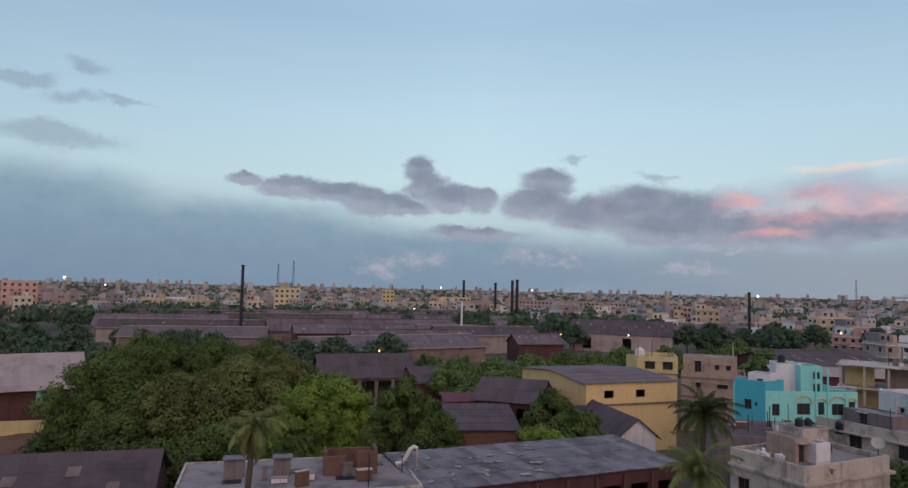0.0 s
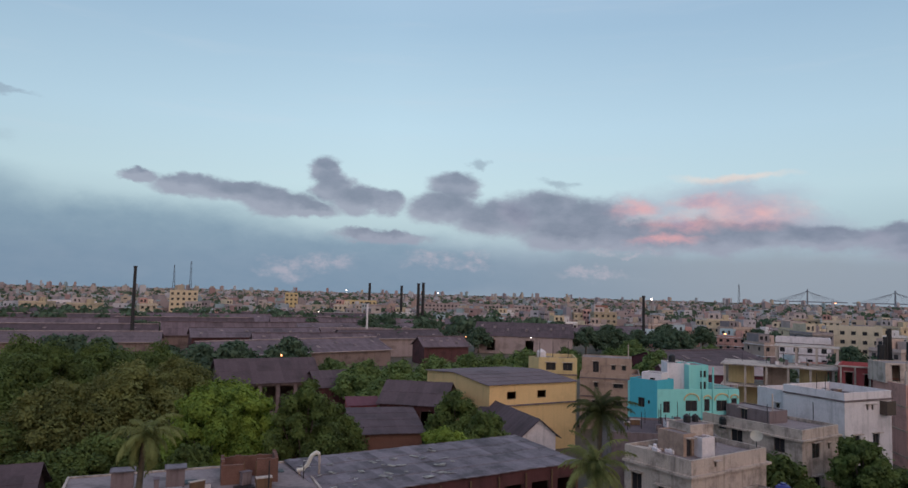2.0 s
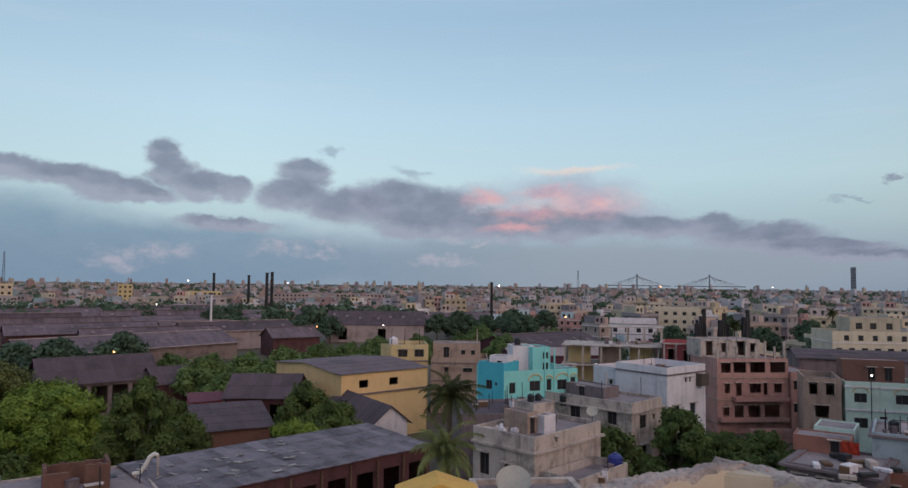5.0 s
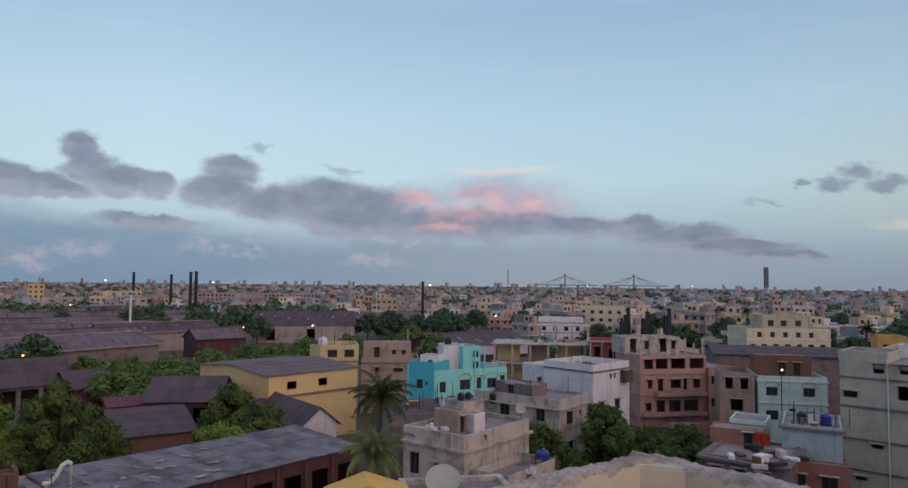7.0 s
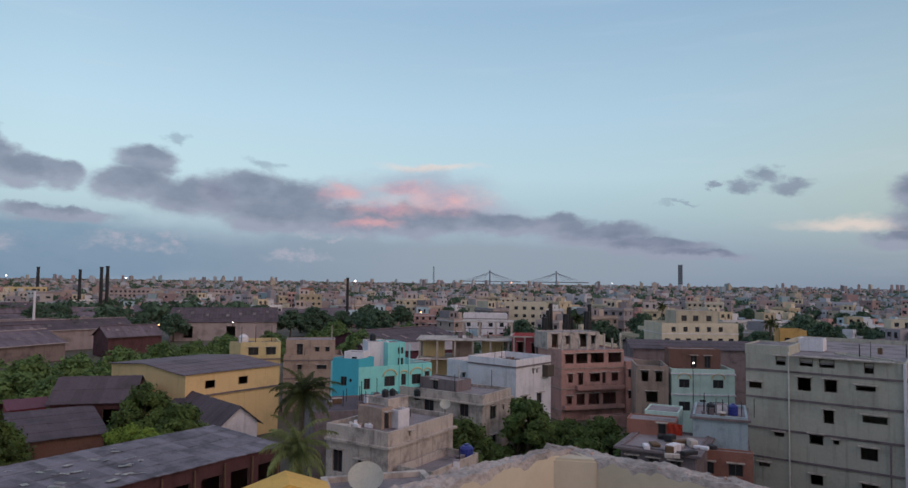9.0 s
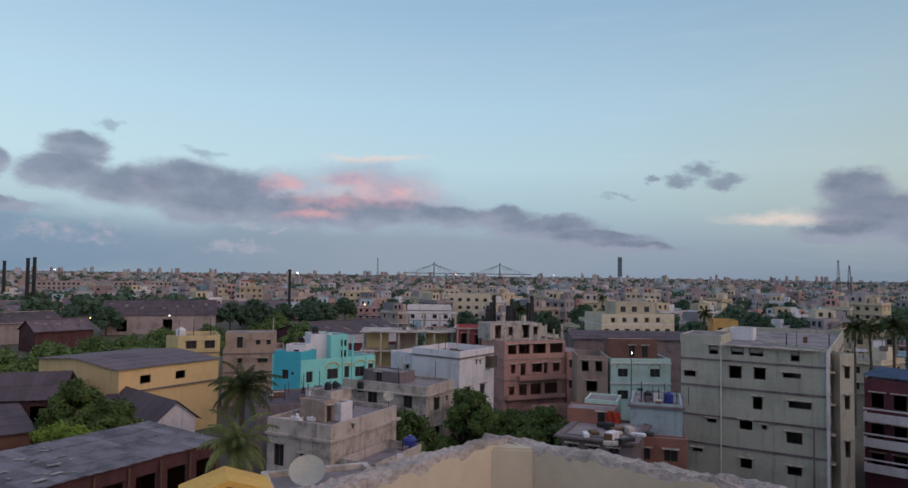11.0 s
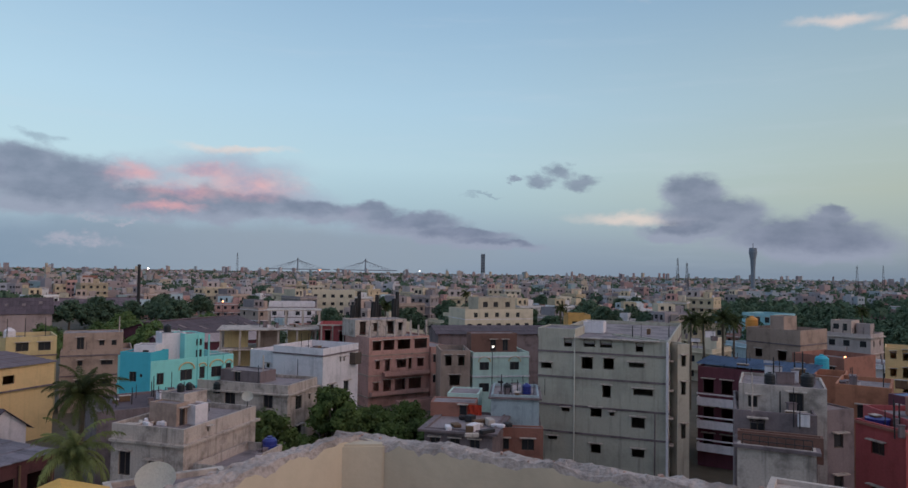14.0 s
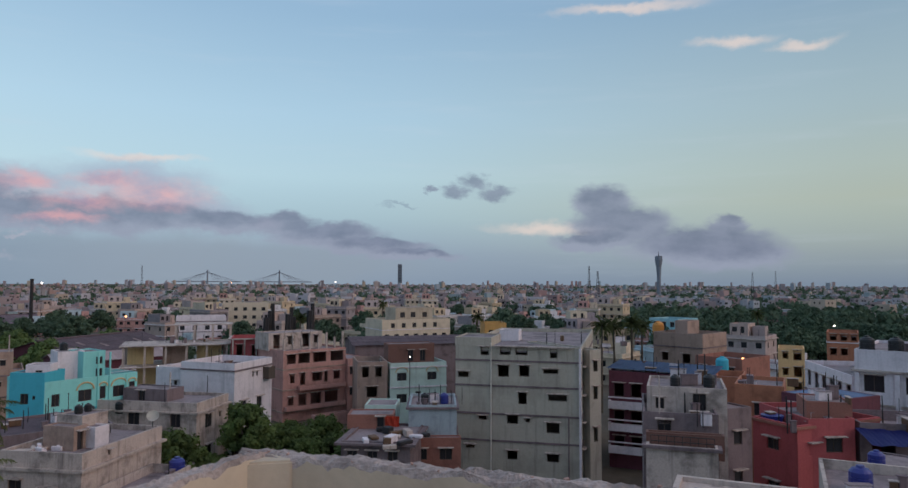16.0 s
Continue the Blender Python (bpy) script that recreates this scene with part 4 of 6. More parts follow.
annex(beige, "roof_room", (38.0, 113.0), (45.6, 110.0), 5, 8.4, 11.6, M_BEIGE, front=[(2.3, 9.1, 1.0, 1.8), (5.2, 9.6, 0.7, 0.8), (6.9, 9.6, 0.7, 0.8)])
pole(45.2, 110.6, 11.5, 14, 0.09, "square concrete post stub on a roof", mat=M_CONCRETE)

turq = house("turquoise_house", "turquoise-painted house with arched windows", "house", (34.85, 76.45), (45.3, 76.9), 8, 0, 11.3, M_TURQ,
             front=[(1.15, 8.6, 0.85, 1.3), (4.3, 8.75, 1.5, 1.25), (6.3, 8.75, 0.7, 1.4), (8.2, 8.75, 1.4, 1.25), (9.8, 8.75, 0.75, 1.5), (4.3, 5.4, 1.5, 1.3), (8.2, 5.4, 1.4, 1.3)], ledges=(7.9,), trim=M_TEAL, style="plain")
annex(turq, "teal_wing", (32.75, 79.55), (34.8, 76.45), 3.6, 0, 12.3, M_TEAL, front=[(1.6, 9.0, 0.9, 1.1), (2.6, 9.5, 0.35, 0.4)], style="plain")
annex(turq, "white_room", (34.1, 79.2), (35.8, 77.5), 2.2, 10.4, 13.0, M_WHITE, front=[(1.3, 10.7, 0.7, 1.7)], style="plain")
annex(turq, "stair_room", (37.3, 79.1), (39.9, 78.5), 3.5, 10.5, 14.1, M_WHITE)
annex(turq, "stair_tower", (39.2, 77.35), (41.6, 77.25), 3.8, 10.4, 14.05, M_TURQ, front=[(1.75, 12.6, 0.75, 0.8), (1.75, 11.2, 0.75, 0.9)], style="plain")
for x, z, w in ((4.3, 10.0, 1.9), (6.3, 10.15, 1.0), (8.2, 10.0, 1.9), (9.8, 10.25, 1.0)):
    arch(turq, x, z, w, M_CREAM)
for x in (5.6, 6.95, 9.0):
    bm = bmesh.new()
    box(bm, x, -0.14, 8, x + 0.16, -0.003, 13.9 if x < 8 else 11.2)
    part("pilaster", bm, M_TURQ, turq)
railing(turq, 7.0, 10.3, 0.08, 11.2, 9, 0.7, M_WHITE)
water_tank(38.6, 80.6, 14.1, 0.8)
for k in range(2):
    water_tank(38.4 + 3.6 * k, 74.3, 7.3, 1.2)
house("dark_roof_house", "low house with a dark tarred roof before the turquoise house", "house", (25.5, 66.5), (35.5, 64.0), 9, 0, 8.5, M_CONC_DARK, parapet=0.2, roof=M_SHEET, front=[(2 + 2.5 * k, 4.5, 1.1, 1.2) for k in range(4)])
for k in range(5):
    pole(28 + 1.7 * k, 68.5 + 0.5 * (k % 2), 8.2, 9.6 + 0.4 * (k % 3), 0.05)

conc = house("concrete_house", "stained bare concrete house with a parapet and stair room", "house", (25.7, 50.3), (34.6, 54.6), 6.7, 0, 9.55, M_CONCRETE, ledges=(8.3,), parapet=0.45, bands=0.3, trim=M_CONCRETE,
             left=[(5.4, 5.6, 1.1, 1.9), (2.6, 5.8, 1.2, 1.2)], front=[(3.0, 8.75, 0.25, 0.4), (7.5, 5.4, 1.2, 1.2)])
annex(conc, "stair_room", (27.6, 54.2), (30.0, 54.9), 2.6, 8.5, 11.5, M_CONCRETE, left=[(1.0, 8.7, 0.8, 1.9)], parapet=0.1)
annex(conc, "stair_wing", (28.0, 53.0), (29.3, 53.4), 1.4, 8.5, 10.7, M_WHITE, parapet=0.1)
annex(conc, "landing", (26.6, 53.4), (27.9, 53.9), 2.8, 8.5, 10.9, M_BEIGE, front=[(0.65, 8.8, 0.6, 1.7)], parapet=0.1)
annex(conc, "low_terrace", (27.9, 47.0), (34.5, 50.2), 3.4, 0, 6.9, M_CONCRETE, parapet=0.7)
annex(conc, "front_wing", (21.8, 50.6), (27.6, 46.6), 4.0, 0, 5.6, M_CONC_DARK, parapet=0.5)
water_tank(33.7, 50.9, 6.2, 1.2, M_BLUE, "blue plastic water tank on the low terrace")
water_tank(32.7, 50.3, 6.2, 0.6, M_WHITE, "white plastic drum beside the blue tank")
water_tank(28.2, 56.0, 11.4, 0.6)
water_tank(29.1, 56.3, 11.4, 0.55)
dish_antenna(33.9, 54.9, 9.5, 0.5, 32, "small white satellite dish on the concrete parapet", 0.9)
r1 = random.Random(8)
for k in range(12):
    x, y = 24.6 + r1.uniform(0, 1.8), 54.0 + r1.uniform(0, 1.8)
    c_ = thing("rubble", "pale rubble and boards heaped on the roof", "rubble", pose(x, y, 9.1, 0, 0, r1.uniform(0, 180)), "rubble on the concrete roof")
    bm = bmesh.new()
    box(bm, 0, 0, 0, r1.uniform(0.4, 1.4), r1.uniform(0.2, 0.5), r1.uniform(0.15, 0.5))
    bmesh.ops.bevel(bm, geom=bm.edges[:], offset=0.03, segments=1, affect="EDGES")
    part("lump", bm, M_WHITE if k % 2 else M_CONCRETE, c_)

white = house("white_house", "long whitewashed house with a dark eaves line", "house", (54.8, 71.4), (62.8, 73.9), 8.0, 0, 11.7, M_WHITE, front=[(4.0, 9.6, 0.35, 0.6), (4.9, 9.6, 0.35, 0.6), (7.0, 9.2, 1.1, 1.3), (2.0, 5.6, 1.2, 1.3), (5.5, 5.6, 1.2, 1.3)], ledges=(10.75,), parapet=1.0)
annex(white, "long_wing", (52.4, 84.6), (54.85, 73.0), 6.8, 0, 10.7, M_WHITE, front=[(3.4, 8.4, 0.6, 0.6), (6.0, 7.7, 1.5, 1.4), (9.2, 7.7, 1.4, 1.7), (11.2, 8.3, 0.6, 0.8)], parapet=0.8)
bm = bmesh.new()
box(bm, 6.2, -0.9, 9.0, 7.8, -0.8, 10.6)
box(bm, 6.2, -0.8, 9.0, 6.3, -0.003, 10.6)
part("balcony_cage", bm, M_FRAME, white)
grey = house("grey_house", "grey plastered house with a flat roof", "house", (45.7, 65.8), (52.1, 68.9), 12.0, 0, 8.7, M_CONCRETE, front=[(2.6, 5.6, 1.5, 1.6), (5.2, 6.3, 0.4, 0.6), (2.6, 2.4, 1.5, 1.4)], left=[(2.5, 6.0, 1.2, 1.5), (7.5, 6.0, 1.4, 1.5)], ledges=(7.6,), bands=0.3, trim=M_CONCRETE, parapet=0.35)
annex(grey, "roof_wall", (43.4, 76.5), (45.4, 71.0), 3, 8.0, 9.7, M_CONC_DARK, front=[(2.5, 8.1, 0.9, 1.4)])
pole(46.4, 72, 8.5, 11.5, 0.1, "square post on the grey house", mat=M_CONCRETE)
for x, y, z in ((44.5, 70.0, 8.7), (51.0, 71.5, 8.7)):
    pole(x, y, z - 0.8, z + 2, 0.05)

pink = house("pink_house", "unfinished pink brick house with open balconies", "house", (72.7, 83.0), (83.6, 80.2), 9, 0, 11.1, M_PINK,
             front=[(1.4, 9.0, 1.5, 1.5), (3.6, 9.0, 2.0, 1.6), (6.4, 9.0, 2.4, 1.6), (9.6, 9.0, 2.4, 1.6),
                    (1.6, 6.0, 0.8, 1.4), (3.4, 5.6, 0.9, 1.9), (6.0, 6.0, 1.8, 1.4), (7.6, 5.7, 0.6, 1.8), (9.6, 6.0, 1.2, 1.4),
                    (1.4, 2.6, 0.9, 1.3), (3.4, 2.4, 1.4, 1.8), (5.8, 2.4, 1.9, 1.8), (8.6, 2.4, 2.4, 1.8)], ledges=(8.2, 5.0, 1.6), trim=M_BEIGE, style="open", parapet=0.3)
annex(pink, "corner_block", (83.5, 79.6), (87.0, 78.4), 7, 0, 9.2, M_PINK, front=[(0.9, 6.6, 1.0, 1.3), (0.9, 3.2, 1.0, 1.3), (2.7, 6.6, 0.9, 1.3), (2.7, 3.2, 0.9, 1.3)])
balcony(pink, 2.4, 10.8, 1.0, 5.0, M_PINK, 0.5)
balcony(pink, 0.2, 10.8, 1.0, 2.0, M_PINK, 0.5)
annex(pink, "roof_storey", (73.6, 87.6), (83.0, 85.2), 5, 10.8, 13.6, M_CONCRETE, front=[(1.4, 11.1, 1.1, 2.2), (4.0, 11.6, 1.2, 1.4), (6.6, 11.1, 1.3, 2.2), (8.6, 11.6, 0.9, 1.4)], style="open")
for k in range(8):
    bm = bmesh.new()
    box(bm, 0.1 + 1.5 * k, 0.1, 10.9, 0.36 + 1.5 * k, 0.36, 12.9 + 0.8 * (k % 2))
    part("column", bm, M_CONCRETE, pink)
    bm = bmesh.new()
    for dx in (0.05, 0.2):
        tube(bm, [(0.1 + 1.5 * k + dx, 0.2, 12.8), (0.12 + 1.5 * k + dx, 0.2, 14.3 + 0.2 * (k % 3))], [0.02, 0.02], 4)
    part("reinforcing_bars", bm, M_IRON, pink)
house("pink_wall", "long pink brick yard wall with a flat top", "wall", (73.0, 76.0), (92.0, 71.5), 1.2, 0, 1.9, M_PINK, parapet=0.2)

frame1 = skeleton_frame("unfinished_house", "unfinished concrete frame with open storeys and lamps", (61.0, 108.0), (79.5, 95.5), 9, [0, 4.4, 7.9, 11.3], 8, 3, M_CONCRETE, 0.32, 0.6)
for k, mt in enumerate((M_CREAM, M_BEIGE, M_CREAM, M_BEIGE)):
    bm = bmesh.new()
    box(bm, 1 + 5.4 * k, 4.2, 4.45, 5.6 + 5.4 * k, 4.4, 7.7)
    part("infill_wall", bm, mt, frame1)
    bm = bmesh.new()
    box(bm, 0.4 + 5.4 * k, 3.0, 7.95, 4.4 + 5.4 * k, 3.2, 10.9)
    part("infill_wall", bm, mt, frame1)
frame2 = skeleton_frame("roof_frame", "concrete columns carrying a thin slab", (71.0, 109.0), (78.4, 103.6), 5, [11.31, 14.3], 4, 2, M_CONCRETE, 0.35, 0.4)
redf = house("red_wall_house", "unfinished house with red-painted infill walls", "house", (73.5, 97.0), (80.0, 91.5), 7, 0, 12.4, M_RED, front=[(1.4, 9.3, 1.0, 2.0), (4.2, 9.3, 1.6, 1.8), (6.6, 9.3, 1.4, 1.8)], ledges=(9.0, 12.2), trim=M_CONCRETE, bands=0.5, style="open")
for k in range(5):
    bm = bmesh.new()
    box(bm, 0.2 + 1.9 * k, -0.45, 9.1, 0.45 + 1.9 * k, -0.2, 12.1)
    part("column", bm, M_CONCRETE, redf)
for k in range(8):
    x, y = 105.5 + 1.3 * k, 126.5 - 1.0 * k + (k % 3) * 1.5
    pole(x, y, 0, 13.5 + (k * 7 % 5) * 0.8, 0.55 if k % 3 else 0.9, "dark rusty steel stack of the works", 0)

# ---------------------------------------------------------------- the apartment block
block = house("apartment_block", "olive-grey five-storey apartment block with small windows", "building", (63.4, 43.9), (68.4, 31.0), 30, 0, 14.95, M_OLIVE, parapet=0.5, ledges=(13.35, 10.6, 7.55, 4.65), style="open", bands=0.1,
              front=[(3.3, 13.9, 0.9, 0.9), (5.6, 14.0, 1.2, 0.8), (7.4, 14.0, 1.3, 0.8), (10.9, 13.75, 0.8, 1.0),
                     (5.4, 11.6, 1.2, 1.3), (7.7, 11.7, 1.1, 1.2), (10.6, 12.1, 1.6, 0.5), (0.9, 11.4, 1.2, 0.65),
                     (7.5, 8.7, 0.9, 1.3), (11.3, 9.2, 2.0, 0.7),
                     (3.1, 6.85, 0.9, 0.45), (6.4, 6.55, 1.2, 1.0), (8.1, 6.8, 0.5, 0.45), (10.8, 5.75, 1.4, 1.15),
                     (1.7, 3.7, 1.0, 0.4), (6.4, 2.7, 1.1, 1.0), (10.8, 2.7, 1.3, 0.9)],
              right=[(1.6 + 3.4 * k, z, 1.1, 1.3) for z in (2.6, 5.4, 8.3, 11.4) for k in range(5)])
annex(block, "stair_block", (63.35, 43.95), (64.85, 40.1), 6, 14.9, 15.85, M_OLIVE)
annex(block, "roof_room", (75.5, 45.5), (76.4, 43.2), 2.6, 14.5, 15.9, M_WHITE)
for x in (4.05, 12.5):
    bm = bmesh.new()
    tube(bm, [(x, -0.16, 0.2), (x, -0.16, 15.3 if x < 5 else 7.6)], [0.07, 0.07], 6)
    part("drain_pipe", bm, M_DISH if x < 5 else M_CONC_DARK, block)
bm = bmesh.new()
box(bm, 4.4, -0.5, 14.9, 12.9, -0.003, 15.02)
part("eave_slab", bm, M_CONCRETE, block)
bm = bmesh.new()
box(bm, 13.6, -0.25, 0, 13.85, -0.003, 14.9)
part("corner_pier", bm, M_WHITE, block)
for k in range(3):
    pole(74 + 5 * k, 38 - 2.2 * k, 14.4, 15.9, 0.06)
shaft = house("side_block", "narrow service block beside the apartment block", "building", (70.4, 30.9), (71.8, 30.2), 12, 0, 14.6, M_OLIVE, front=[(0.8, 12.2, 0.6, 1.2), (0.8, 9.2, 0.6, 1.4), (0.8, 4.6, 0.6, 1.6)], style="open")

# ---------------------------------------------------------------- yard houses before the block
teal = house("pale_teal_house", "pale teal house with arched dark windows", "house", (80.3, 67.7), (87.5, 62.4), 7, 0, 9.6, M_PALETEAL, front=[(1.8, 6.9, 1.5, 1.2), (6.6, 6.9, 1.5, 1.2), (1.8, 3.6, 1.6, 1.3), (4.4, 3.4, 0.9, 1.8), (6.6, 3.6, 1.6, 1.3)], ledges=(8.9, 5.9), trim=M_WHITE, style="plain")
for x in (1.8, 6.6):
    arch(teal, x, 8.15, 1.9, M_CREAM)
annex(teal, "roof_wall", (82.5, 70.0), (88.6, 65.6), 3, 8.9, 12.2, M_BRICKWALL, front=[(3.6, 9.4, 0.9, 1.8), (5.6, 9.4, 0.9, 1.8)])
house("tall_grey_house", "tall narrow unplastered house beside the teal house", "house", (76.6, 71.0), (80.0, 68.0), 8, 0, 9.9, M_BEIGE, front=[(1.2, 7.6, 1.0, 1.6), (3.2, 7.6, 1.0, 1.6), (2.2, 4.6, 1.6, 1.6)], style="open")
shed("dark_canopy", "long dark sheet roof behind the houses", (92.0, 86.0), (112.0, 70.0), 14, 10.4, 11.4, M_SHEET, M_CONC_DARK, seed=77)
M_DUSTYBLUE = surface("dusty_blue_paint", (160, 170, 176), size=0.5, stain=0.5, streaks=0.4)
lblue = house("pale_blue_house", "pale blue plastered house with a cluttered roof", "house", (53.2, 42.4), (56.0, 38.6), 7, 0, 9.9, M_DUSTYBLUE, ledges=(9.6, 6.7), trim=M_CONC_DARK, bands=0.25, parapet=0.25)
annex(lblue, "brick_floor", (52.2, 41.6), (55.3, 37.6), 1.2, 0, 7.0, M_REDBRICK, front=[(1.2, 4.9, 1.2, 1.1), (3.6, 4.9, 1.2, 1.1)])
water_tank(57.2, 41.0, 9.65, 0.9, M_BLUE, "dark blue water tank on a roof")
water_tank(56.6, 43.0, 9.65, 0.8)
for k in range(5):
    pole(54.5 + 0.9 * k, 42.2 - 0.7 * k, 9.6, 11.0 + 0.3 * (k % 3), 0.035)
shack = house("junk_house", "low house with a cluttered flat roof and brick rooms", "house", (44.5, 43.0), (47.5, 37.6), 8, 0, 8.0, M_CONC_DARK, front=[(1.0, 6.2, 0.9, 1.0), (2.8, 6.2, 0.9, 1.0), (4.6, 6.2, 0.9, 1.0)], parapet=0.2, ledges=(7.8,), bands=0.5)
annex(shack, "brick_room", (49.0, 46.6), (51.6, 43.0), 3, 7.8, 9.15, M_REDBRICK, front=[(3.2, 7.95, 0.7, 1.0)])
annex(shack, "pale_room", (53.2, 48.2), (55.0, 45.5), 4, 0, 9.3, M_PALETEAL, front=[(1.2, 7.6, 0.8, 0.9)])
cl = thing("red_cloth", "bright orange-red cloth hung on a wall", "cloth", pose(51.0, 43.5, 8.05, 0, 0, -54))
bm = bmesh.new()
vs = [bm.verts.new((1.35 * i / 8, -0.08 + 0.06 * math.sin(i * 1.9 + j), 1.0 * j / 4)) for j in range(5) for i in range(9)]
for j in range(4):
    for i in range(8):
        bm.faces.new((vs[j * 9 + i], vs[j * 9 + i + 1], vs[(j + 1) * 9 + i + 1], vs[(j + 1) * 9 + i]))
bmesh.ops.solidify(bm, geom=bm.faces[:], thickness=0.02)
part("cloth", bm, M_CLOTH, cl)
r2 = random.Random(4)
for k in range(14):
    j_ = thing("junk", "heap of boards, tins and rags on a flat roof", "junk", pose(45.3 + r2.uniform(0, 5.5), 41.5 + r2.uniform(-3, 3) - 0.2 * k, 7.85, 0, 0, r2.uniform(0, 180)), "junk on the low roof")
    bm = bmesh.new()
    box(bm, 0, 0, 0, r2.uniform(0.5, 1.6), r2.uniform(0.2, 0.8), r2.uniform(0.2, 0.7))
    bmesh.ops.bevel(bm, geom=bm.edges[:], offset=0.05, segments=1, affect="EDGES")
    part("lump", bm, (M_WHITE, M_IRON, M_WOOD, M_CONCRETE)[k % 4], j_)

# ---------------------------------------------------------------- houses to the east
mar = house("maroon_house", "maroon house with white balconies and a blue tin roof", "house", (78.9, 32.2), (80.3, 24.5), 9, 0, 11.4, M_MAROON, parapet=0.2, front=[(1.2, 8.4, 1.2, 1.6), (3.2, 8.4, 1.2, 1.6), (1.2, 5.2, 1.2, 1.6), (3.2, 5.2, 1.2, 1.6), (1.2, 2.2, 1.2, 1.6), (3.2, 2.2, 1.2, 1.6)], style="open")
for z in (7.2, 4.6, 2.0):
    balcony(mar, 0.1, 4.6, 1.0, z, M_WHITE, 0.8)
    bm = bmesh.new()
    box(bm, 0.1, -1.05, z + 1.15, 4.6, -0.95, z + 1.3)
    part("rail", bm, M_WHITE, mar)
rf = thing("blue_roof", "faded blue corrugated tin roof on posts", "roof", pose(79.4, 32.8, 11.6, 0, 0, -88))
bm = bmesh.new()
cols_ = [[bm.verts.new((12.6 * i / 60, 5.0 * j, 0.55 * j + (0.06 if i % 2 else 0))) for j in range(2)] for i in range(61)]
for a_, b_ in zip(cols_, cols_[1:]):
    bm.faces.new((a_[0], b_[0], b_[1], a_[1]))
bmesh.ops.solidify(bm, geom=bm.faces[:], thickness=0.03)
part("sheet", bm, M_BLUESHEET, rf)
for i in range(5):
    bm = bmesh.new()
    tube(bm, [(0.3 + 3 * i, 0.3, -0.4), (0.3 + 3 * i, 0.3, 0.1)], [0.05, 0.05], 5)
    part("post", bm, M_IRON, rf)
sh = house("stepped_house", "weathered concrete house with stepped terraces", "house", (44.3, 15.5), (45.6, 11.3), 9, 0, 11.5, M_CONCRETE, parapet=0.8, front=[(0.7, 6.8, 0.7, 1.8)], ledges=(11.4,), bands=0.25)
annex(sh, "middle_storey", (46.9, 16.6), (48.6, 12.0), 8, 0, 13.1, M_CONC_DARK, front=[(1.4, 11.7, 0.9, 0.9)], parapet=0.7)
annex(sh, "top_storey", (49.4, 17.2), (51.0, 12.0), 6, 0, 14.5, M_CONCRETE, front=[(0.9, 12.9, 0.6, 0.8), (3.6, 12.6, 0.9, 1.5)], parapet=0.2)
annex(sh, "stained_strip", (45.2, 15.8), (46.8, 11.2), 0.8, 10.5, 12.1, M_BRICKWALL)
annex(sh, "side_wing", (51.6, 12.3), (53.8, 11.0), 6, 0, 13.0, M_CONC_DARK, front=[(1.2, 10.4, 0.8, 1.0), (1.2, 7.6, 0.8, 1.0)])
pole(47.3, 15.6, 13.0, 15.6, 0.06, mat=M_CONCRETE)
for k in range(2):
    water_tank(50.9 + 0.8 * k, 15.6 - 2.2 * k, 14.45, 0.7 + 0.1 * (k % 2))
railing(sh, 0.3, 4.2, 0.1, 11.4, 8, 0.7)
red = house("red_house", "red-painted house with dark windows", "house", (58.6, 11.9), (56.4, 8.4), 9, 0, 11.5, M_RED, front=[(1.9, 9.3, 1.1, 0.9), (1.9, 5.8, 1.1, 1.2)], right=[(1.6, 9.2, 0.8, 0.9)], ledges=(11.3,), trim=M_REDBRICK, style="win", parapet=0.5)
annex(red, "red_wing", (57.5, 7.8), (59.8, 5.0), 7, 0, 11.9, M_RED, front=[(2.0, 9.4, 1.3, 1.1), (2.0, 6.0, 1.2, 1.2)], parapet=0.4)
annex(red, "upper_room", (59.6, 8.2), (60.6, 5.2), 4, 11.4, 12.9, M_REDBRICK)
for p0, p1 in (((58.1, 11.0, 8.8), (57.4, 9.6, 8.8)), ((57.0, 8.7, 7.4), (57.0, 8.7, 11.6)), ((57.3, 8.0, 7.4), (57.3, 8.0, 11.2))):
    pp = thing("drain_pipe", "thin pale drain pipe on the red wall", "pipe")
    bm = bmesh.new()
    tube(bm, [p0, p1], [0.05, 0.05], 6)
    part("pipe", bm, M_BEIGE, pp)
basin = thing("blue_tub", "blue plastic tub on the red house", "tub", pose(59.3, 10.6, 11.0))
bm = bmesh.new()
tube(bm, [(0, 0, 0), (0, 0, 0.62)], [0.75, 0.85], 16)
part("tub", bm, M_BLUE, basin)
for k in range(6):
    pole(58.6 + 0.5 * k, 10.0 - 0.8 * k, 11.2, 12.4 + 0.5 * (k % 3), 0.06 if k % 2 else 0.04)
house("orange_house", "orange-washed house behind the red house", "house", (70.3, 15.9), (70.9, 11.6), 7, 0, 12.3, M_ORANGE, parapet=0.4, front=[(2.2, 9.4, 1.0, 1.2)])
bl = house("blue_roof_house", "house with a faded blue flat tin roof", "house", (67.0, 11.2), (64.5, 6.9), 6, 0, 12.4, M_MAROON, parapet=0.02, roof=M_BLUESHEET, front=[(1.4, 10.3, 0.9, 1.3), (3.4, 10.3, 0.9, 1.3)])
